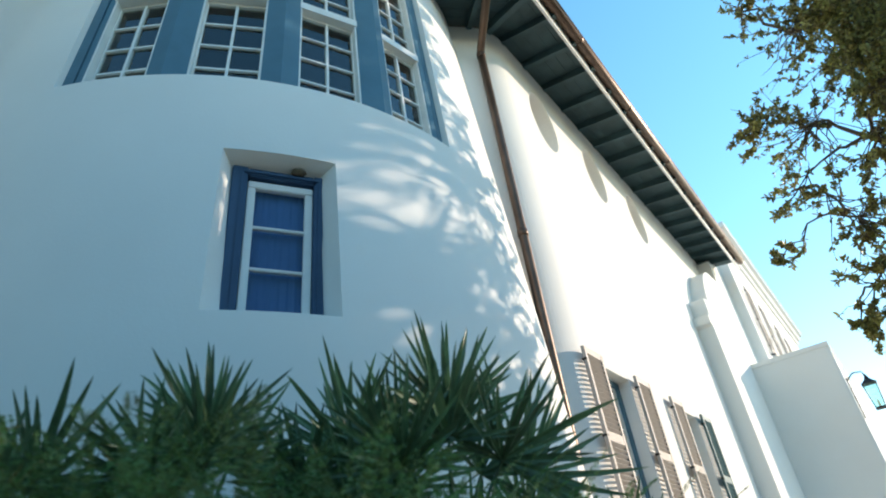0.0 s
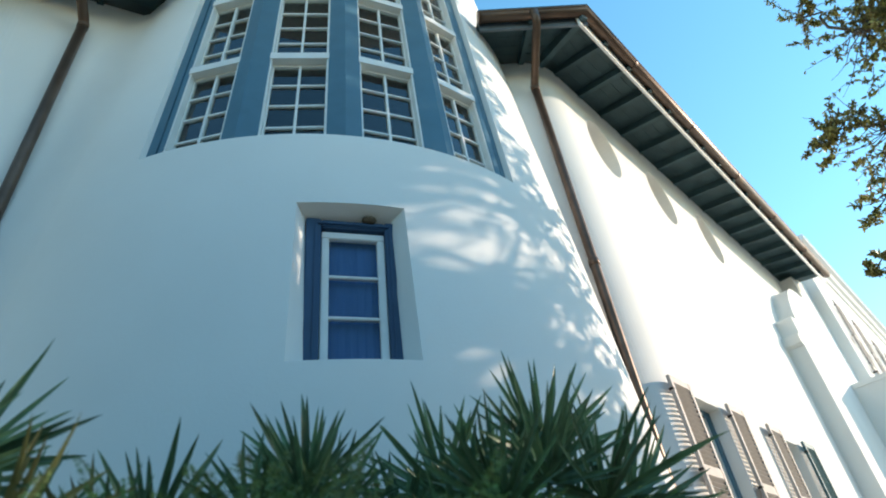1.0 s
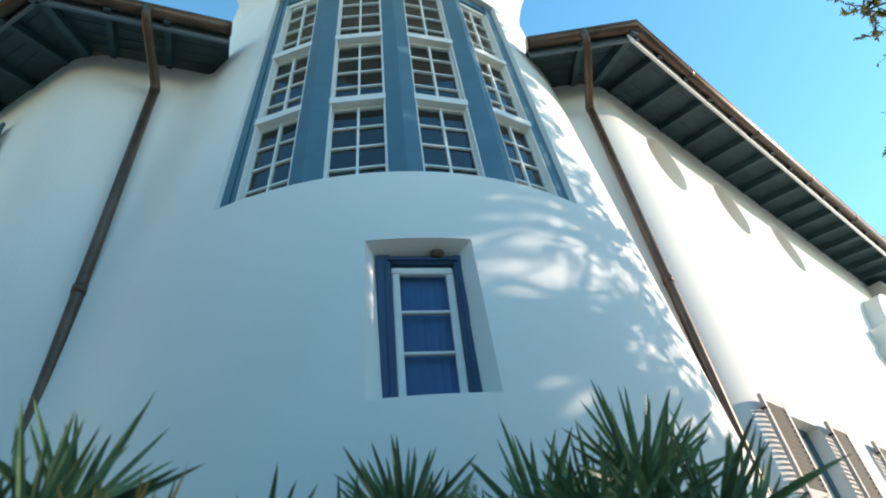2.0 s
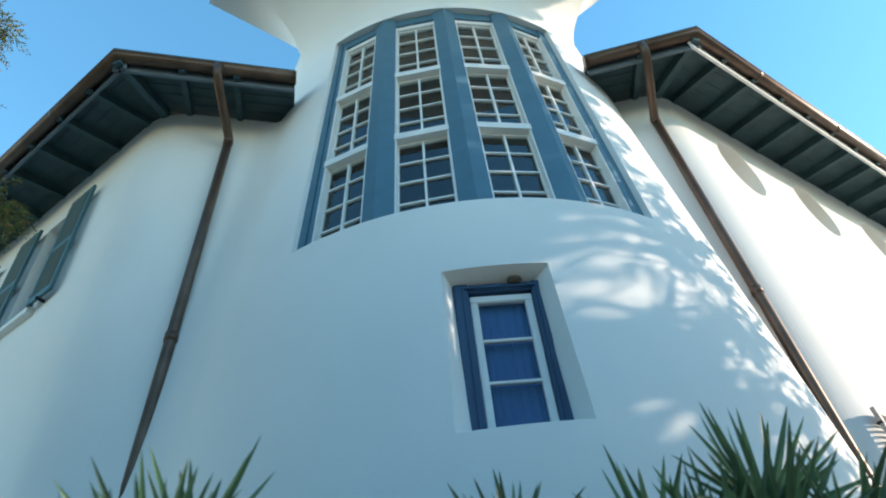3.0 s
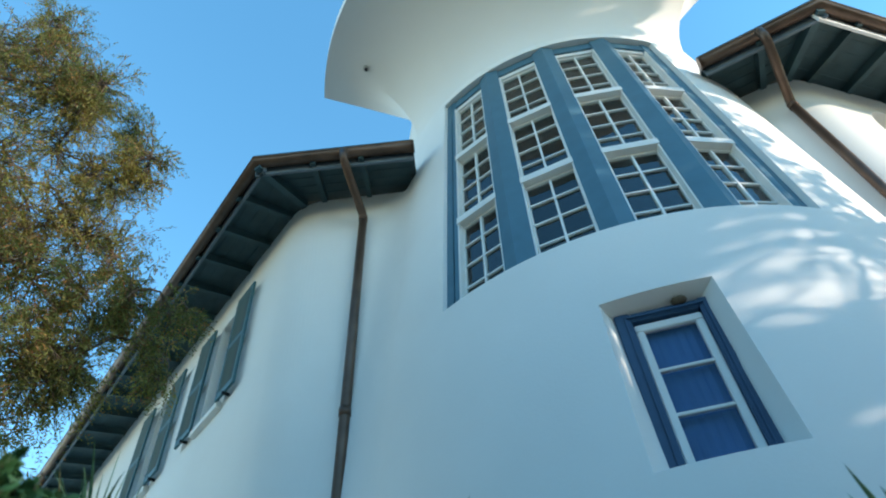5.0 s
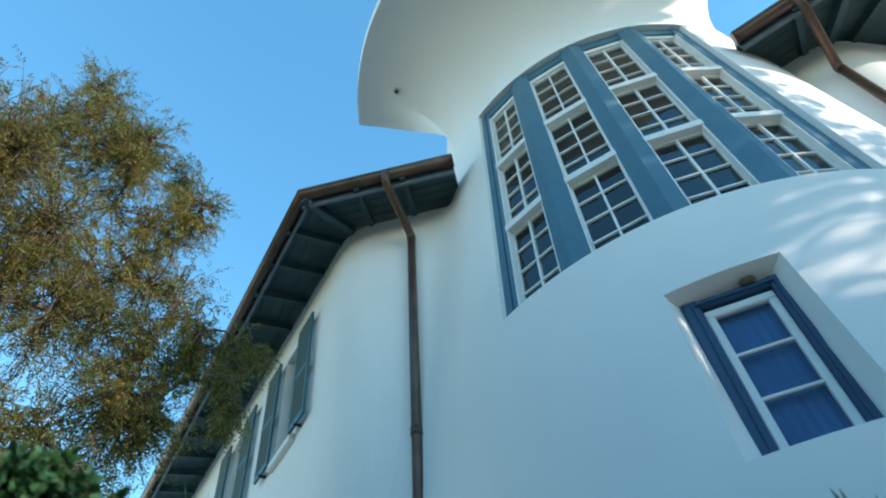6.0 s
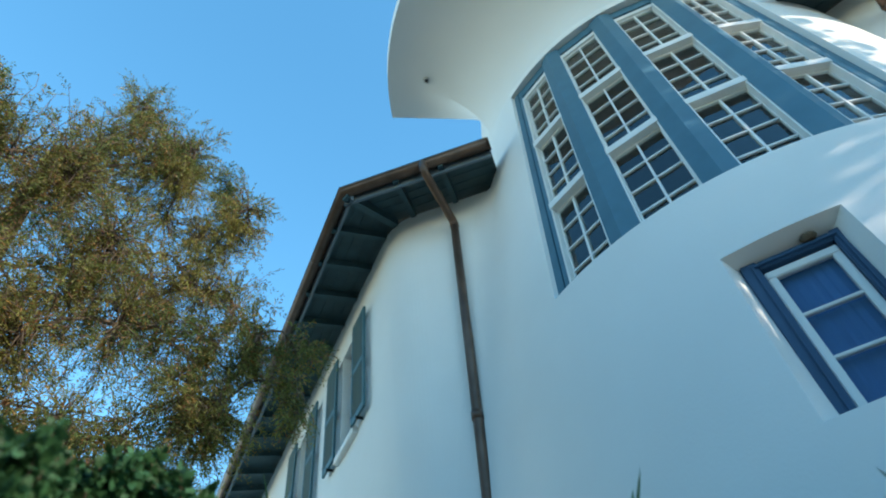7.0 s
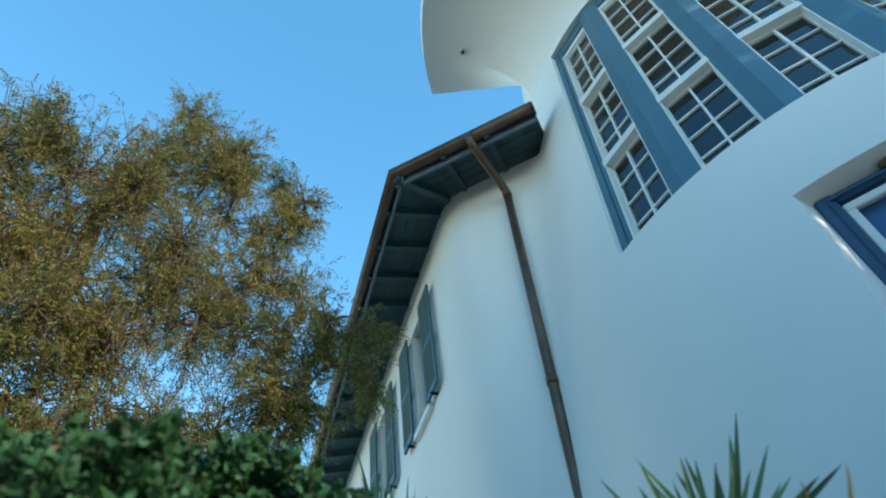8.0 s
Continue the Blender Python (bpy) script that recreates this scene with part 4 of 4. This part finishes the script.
def leaf_cloud(name, centres, normals, lengths, widths, mat, rng, bend=0.15, seg=3):
    """Many small leaves in one mesh. centres, directions: n x 3 arrays."""
    n = len(centres)
    d = normals / np.maximum(np.linalg.norm(normals, axis=1, keepdims=True), 1e-6)
    ref = rng.normal(size=(n, 3))
    side = np.cross(d, ref)
    side /= np.maximum(np.linalg.norm(side, axis=1, keepdims=True), 1e-6)
    nn = np.cross(side, d)
    L, W = lengths[:, None], widths[:, None]
    rows = [centres]
    for t, w in ((0.2, 0.62), (0.55, 1.0), (0.85, 0.6)):
        mid = centres + d * L * t - nn * L * bend * t * t
        rows += [mid + side * W * w + nn * W * 0.3, mid - side * W * w + nn * W * 0.3]
    rows.append(centres + d * L - nn * L * bend)
    v = np.stack(rows, 1).reshape(-1, 3)
    base = (np.arange(n) * 8)[:, None]
    tri = ((0, 1, 2), (1, 3, 4), (1, 4, 2), (3, 5, 6), (3, 6, 4), (5, 7, 6)) if seg > 2 else ((0, 3, 4), (3, 7, 4))
    f = np.concatenate([base + np.array([t]) for t in tri], 0)
    me = bpy.data.meshes.new(name)
    me.vertices.add(len(v))
    me.vertices.foreach_set("co", v.ravel())
    me.loops.add(len(f) * 3)
    me.loops.foreach_set("vertex_index", f.ravel().astype(np.int32))
    me.polygons.add(len(f))
    me.polygons.foreach_set("loop_start", (np.arange(len(f)) * 3).astype(np.int32))
    me.update()
    me.validate()
    me.materials.append(mat)
    return me


def limb(bm, a, b, r0, r1, rng, wander=0.12, n=6, sag=0.0):
    pts = [a.lerp(b, t) + Vector([rng.uniform(-1, 1) * wander * (b - a).length * 0.35 * math.sin(math.pi * t) for _ in range(3)]) + Vector((0, 0, sag * math.sin(math.pi * t))) for t in span(0, 1, n)]
    add_tube(bm, pts, span(r0, r1, n), 7)
    return pts


# fern undergrowth in front of the palmettos
rng = np.random.default_rng(7)
cen, dirs, lens, wid = [], [], [], []
for k in range(2300):
    a, r = rng.uniform(-50, 15), rng.uniform(0.75, 1.42)
    base = np.array(on_tower(a, 0, -r))
    h = rng.uniform(1.45, 1.93) - 0.32 * max(0, a) / 15 - 0.12 * max(0, r - 1.1)
    az = rng.uniform(0, 2 * math.pi)
    tip = base + np.array((math.cos(az) * 0.36, math.sin(az) * 0.25, h))
    root = base + np.array((0, 0, h - 0.62))
    ax = tip - root
    sd = np.cross(ax, (0, 0, 1.0))
    sd = sd / np.linalg.norm(sd)
    for j in range(52):
        t = j / 52
        c = root * (1 - t) + tip * t + np.array((0, 0, 0.15 * math.sin(t * math.pi)))
        for sg in (-1, 1):
            cen.append(c)
            dirs.append(sd * sg + ax * 0.45 + np.array((0, 0, -0.15)))
            lens.append(0.074 * (1 - t * 0.85) * rng.uniform(0.8, 1.2))
            wid.append(0.0032)
ob = new("undergrowth", leaf_cloud("undergrowth", np.array(cen), np.array(dirs), np.array(lens), np.array(wid), FERN, rng, 0.15, 2))
tagged(ob, "dense green sword ferns filling the planting bed", "fern", kind="stuff")


def crowned_tree(name, root, trunk_top, blobs, leaf_mats, label, category, seed, per, shape, r_trunk, droop, leaf_l, leaf_w, twigs, even=False, loose=1.0, plumes=0, clear=None):
    """Tapered trunk, limbs to every clump of the crown, twigs, and leaves along the twigs."""
    rng, prng = np.random.default_rng(seed), random.Random(seed)
    tree = empty(name, Matrix.Translation(root), label, category)
    inv = Matrix.Translation(-Vector(root))
    bm = bmesh.new()
    spine = limb(bm, Vector((0, 0, -0.1)), Vector(trunk_top) - Vector(root), r_trunk, r_trunk * 0.45, prng, 0.08, 8)
    part("trunk", bm, BARK, tree, "tapered grey-brown trunk", True)
    cen, dirs, lens, wid = [], [], [], []
    forks = list(spine)
    for (x, y, z, r) in sorted(blobs, key=lambda b: (Vector(b[:3]) - Vector(trunk_top)).length):
        c = inv @ Vector((x, y, z))
        start = min(forks, key=lambda q: (q - c).length + max(0, q.z - c.z + 0.1) * 0.8)
        forks.append(c)
        bm = bmesh.new()
        line = limb(bm, start, c, 0.009 + 0.03 * r, 0.007, prng, 0.25, 7, 0.15)
        for k in range(twigs if even else max(14 if plumes else 5, int(twigs * (r / 0.6) ** 1.6))):
            u = Vector([prng.gauss(0, 1) for _ in range(3)]).normalized()
            e = c + Vector((u.x * r, u.y * r, u.z * r * shape)) * prng.uniform(0.45, loose)
            s = line[prng.choice((4, 5, 6, 6, 7))] if prng.random() < 0.7 else c
            if clear and clear(e + Vector(root)) and prng.random() < 0.85:
                continue
            pts = limb(bm, s, e, 0.008, 0.002, prng, 0.3, 5, -0.03)
            for j in range(plumes):
                t = prng.uniform(0.3, 1.0)
                i = min(int(t * 5), 4)
                q = pts[i].lerp(pts[i + 1], t * 5 - i)
                axis = (Vector([prng.gauss(0, 0.6) for _ in range(3)]) + (e - s).normalized() * 0.9 + Vector((0, 0, -droop * 0.7))).normalized()
                side = axis.cross(Vector([prng.gauss(0, 1) for _ in range(3)])).normalized()
                reach = prng.uniform(0.12, 0.26)
                for h in range(per):
                    u = (h + 0.5) / per
                    cen.append(q + axis * (reach * u) - Vector((0, 0, 0.25 * reach * u * u)))
                    dirs.append(axis * 0.8 + side * (1.0 if h % 2 else -1.0) + Vector([prng.gauss(0, 0.25) for _ in range(3)]))
                    lens.append(leaf_l * (1.1 - 0.6 * u) * prng.uniform(0.8, 1.2))
                    wid.append(leaf_w * prng.uniform(0.8, 1.2))
            for j in range(0 if plumes else per):
                t = prng.uniform(0.25, 1.0) ** 0.8
                i = min(int(t * 5), 4)
                q = pts[i].lerp(pts[i + 1], t * 5 - i)
                if clear and clear(q + Vector(root)):
                    continue
                d = Vector([prng.gauss(0, 1) for _ in range(3)]).normalized() + (e - s).normalized() * 0.5 + Vector((0, 0, -droop))
                cen.append(q)
                dirs.append(d)
                lens.append(leaf_l * prng.uniform(0.6, 1.25))
                wid.append(leaf_w * prng.uniform(0.7, 1.2))
        part("limb", bm, BARK, tree)
    cen, dirs, lens, wid = map(np.array, (cen, dirs, lens, wid))
    pick = rng.random(len(cen))
    lo = 0.0
    for mat, share in leaf_mats:
        k = (pick >= lo) & (pick < lo + share)
        lo += share
        ob = new("crown", leaf_cloud("crown", cen[k], dirs[k], lens[k], wid[k], mat, rng, 0.15, 2 if leaf_w < 0.008 else 3))
        ob.parent = tree
    return tree


OAK = [(6.07, -0.56, 8.1, 0.5), (6.24, -0.92, 7.23, 0.75), (6.5, -1.24, 6.6, 0.85), (5.9, -0.2, 6.25, 0.45), (6.1, -0.56, 5.9, 0.7), (6.4, -1.0, 5.4, 0.8), (5.9, -0.25, 5.2, 0.5),
       (6.1, -0.55, 4.6, 0.65), (6.0, -0.4, 3.85, 0.45), (5.85, -0.15, 3.4, 0.22), (6.7, -1.6, 5.3, 0.9), (6.5, -1.2, 4.1, 0.6), (5.65, 0.12, 4.5, 0.2), (6.9, -2.1, 6.4, 0.9), (6.9, -1.5, 7.6, 0.8), (7.4, -2.4, 7.4, 1.0), (7.2, -1.6, 8.6, 0.8)]
pr = random.Random(21)
SLOPE = SUN.z / SUN.x
# openings in the crown that let the sun through to the tower: y0, z0, y1, z1, radius at x = 8
GAPS = [(-0.60, 6.34, -0.32, 6.26, 0.23), (-0.32, 6.26, -0.05, 6.20, 0.24), (-0.46, 6.84, -0.18, 6.79, 0.055), (-0.38, 7.10, -0.15, 7.0, 0.045), (-0.26, 5.83, -0.18, 5.88, 0.05), (-0.42, 5.46, -0.40, 5.5, 0.03), (-0.54, 5.08, -0.50, 5.12, 0.05)]


GAPS += [(-0.50, 6.60, -0.50, 6.05, 0.08)]


def open_to_sun(p):
    """Whether a place in the crown is cut open to let the sun through."""
    y, z = p.y - (p.x - 1) * SUN.y / SUN.x, p.z - (p.x - 8) * SLOPE
    if not (-0.62 < y < 0.55 and 4.3 < z < 11.2):
        return False
    fine = noise.noise(Vector((y * 15, z * 13, 0.0))) + 0.4 * noise.noise(Vector((y * 27, z * 27, 5.0)))
    for y0, z0, y1, z1, g in GAPS:
        dy, dz = y1 - y0, z1 - z0
        t = min(1, max(0, ((y - y0) * dy + (z - z0) * dz) / (dy * dy + dz * dz)))
        if math.hypot(y - y0 - t * dy, z - z0 - t * dz) < g * (1.35 + 0.75 * fine):
            return True
    if z < 6.7:
        return y > -0.22 and fine > 0.03 - 0.3 * y
    if z < 7.3:
        return y > -0.1 and fine > 0.05
    return fine > (-0.14 if y > 0.02 else 0.0)


# small clumps added along the sun's path to dapple the tower
for k in range(1900):
    x, y, z, r = pr.uniform(7.6, 9.0), pr.uniform(-0.95, 0.42), pr.uniform(3.5, 12.6), pr.uniform(0.08, 0.17)
    if y > -0.12:
        r *= 0.6
    if pr.random() < (0.45 if y > -0.12 else 0.62):
        OAK.append((x, y + (x - 1) * SUN.y / SUN.x, z + (x - 8) * SLOPE, r))
# clumps out of view, added to shade the palmettos and the shrub
for k in range(24):
    OAK.append((pr.uniform(8.0, 10.0), pr.uniform(-4.3, -1.5), pr.uniform(3.6, 6.4), pr.uniform(0.35, 0.6)))
OAK += [(8.3, -1.8, 9.6, 0.8)] + [(6.0 + 0.2 * math.sin(3 * z), -1.5, z, 0.45) for z in span(3.6, 8.2, 7)]
crowned_tree("oak_tree", (8.6, -2.6, 0), (8.0, -1.9, 7.4), OAK, [(LEAF_OAK, 1.0)], "live oak with small olive leaves and thin twigs", "tree", 5, 84, 0.9, 0.26, 0.2, 0.062, 0.0130, 48, loose=1.25, clear=open_to_sun)

CYP_CORE = [(x, y, z, r * 1.05) for x, y, z, r in [(-5.8, -2.04, 10.05, 0.36), (-5.8, -1.3, 9.6, 0.34), (-5.6, -0.6, 9.3, 0.34), (-5.8, -3.5, 7.6, 0.36), (-5.8, -2.8, 5.1, 0.6), (-5.8, -2.3, 4.5, 0.55), (-6.2, -3.3, 5.7, 0.6), (-6.7, -3.5, 8.4, 0.45), (-5.25, -1.5, 8.7, 0.4), (-4.7, -1.0, 7.6, 0.35), (-6.05, -2.12, 9.3, 0.55), (-6.13, -2.6, 8.2, 0.8), (-5.72, -1.45, 8.5, 0.75), (-5.3, -0.75, 8.1, 0.5), (-5.95, -1.9, 7.1, 0.8), (-5.42, -0.95, 7.0, 0.65), (-5.0, -0.3, 6.6, 0.42),
       (-6.0, -2.0, 6.0, 0.75), (-5.5, -1.1, 5.85, 0.65), (-5.1, -0.45, 5.9, 0.45), (-6.3, -3.0, 7.3, 0.7), (-6.3, -3.0, 6.5, 0.8), (-6.1, -2.2, 5.1, 0.7), (-6.4, -3.7, 7.0, 0.8), (-5.6, -1.2, 4.8, 0.6), (-4.4, -0.6, 5.8, 0.22), (-4.2, -0.22, 5.82, 0.22), (-4.2, -0.04, 5.95, 0.15), (-4.2, -0.2, 5.4, 0.19), (-4.2, -0.12, 5.1, 0.15), (-4.7, -0.5, 5.9, 0.3), (-5.3, -0.7, 5.1, 0.5), (-5.0, -0.35, 5.25, 0.4), (-5.6, -1.2, 4.2, 0.6), (-5.9, -1.8, 4.2, 0.6), (-5.2, -0.65, 4.4, 0.45), (-6.0, -2.4, 3.6, 0.7)]]
pr = random.Random(33)
CYP = []
for x, y, z, r in CYP_CORE:
    for k in range(1 if r < 0.3 else 3):
        u = Vector([pr.gauss(0, 1) for _ in range(3)]).normalized() * (r * (0.5 if r > 0.3 else 0))
        CYP.append((x + u.x, y + u.y, z + u.z * 1.1, r * (pr.uniform(0.6, 0.9) if r > 0.3 else 1)))
crowned_tree("cypress_tree", (-7.0, -2.9, 0), (-6.4, -2.4, 8.8), CYP, [(LEAF_CYP, 0.85), (LEAF_RUST, 0.15)], "feathery bald cypress turning rust and gold", "tree", 9, 14, 1.25, 0.2, 0.9, 0.062, 0.0062, 62, loose=1.5, plumes=5)

# near shrub with rounded leaves
pr = random.Random(51)
BUSH = []
for k in range(46):
    u, w = pr.uniform(-0.1, 1.08), pr.uniform(-0.12, 0.6)
    r = pr.uniform(0.13, 0.22)
    top = 2.40 + 0.42 * w - 0.10 * max(0, u - 0.7) / 0.3
    BUSH.append((-2.42 + 0.44 * u - 0.8 * w, -3.55 + 0.93 * u + 0.35 * w, top - r - abs(pr.gauss(0, 0.25)), r))
crowned_tree("shrub", (-2.4, -3.0, 0), (-2.35, -3.0, 1.3), BUSH, [(LEAF_BUSH, 1.0)], "dense green shrub with rounded glossy leaves", "shrub", 13, 42, 0.9, 0.05, -0.2, 0.037, 0.0105, 56, True)

# unseen belt of trees, added to hold low sky light off the tower
rng = np.random.default_rng(31)
n = 15000
ang = rng.uniform(radians(185), radians(326), n)
rad = 16.0 + rng.normal(0, 0.9, n) + 0.8 * np.sin(ang * 9)
top = 4.2 + 3.6 * np.exp(-((ang - radians(275)) / 0.6) ** 2) + 1.0 * np.sin(ang * 5 + 1) + 0.9 * np.sin(ang * 13)
hh = rng.uniform(0, 1, n) ** 0.8 * top
cen = np.stack([rad * np.cos(ang), 1.0 + rad * np.sin(ang), hh], 1)
ob = new("tree_belt", leaf_cloud("tree_belt", cen, rng.normal(size=(n, 3)), rng.uniform(0.45, 0.8, n), rng.uniform(0.16, 0.28, n), LEAF_BUSH, rng, 0.15, 2))
tagged(ob, "unseen dark green belt of trees, added to dim the low sky", "trees", kind="stuff")
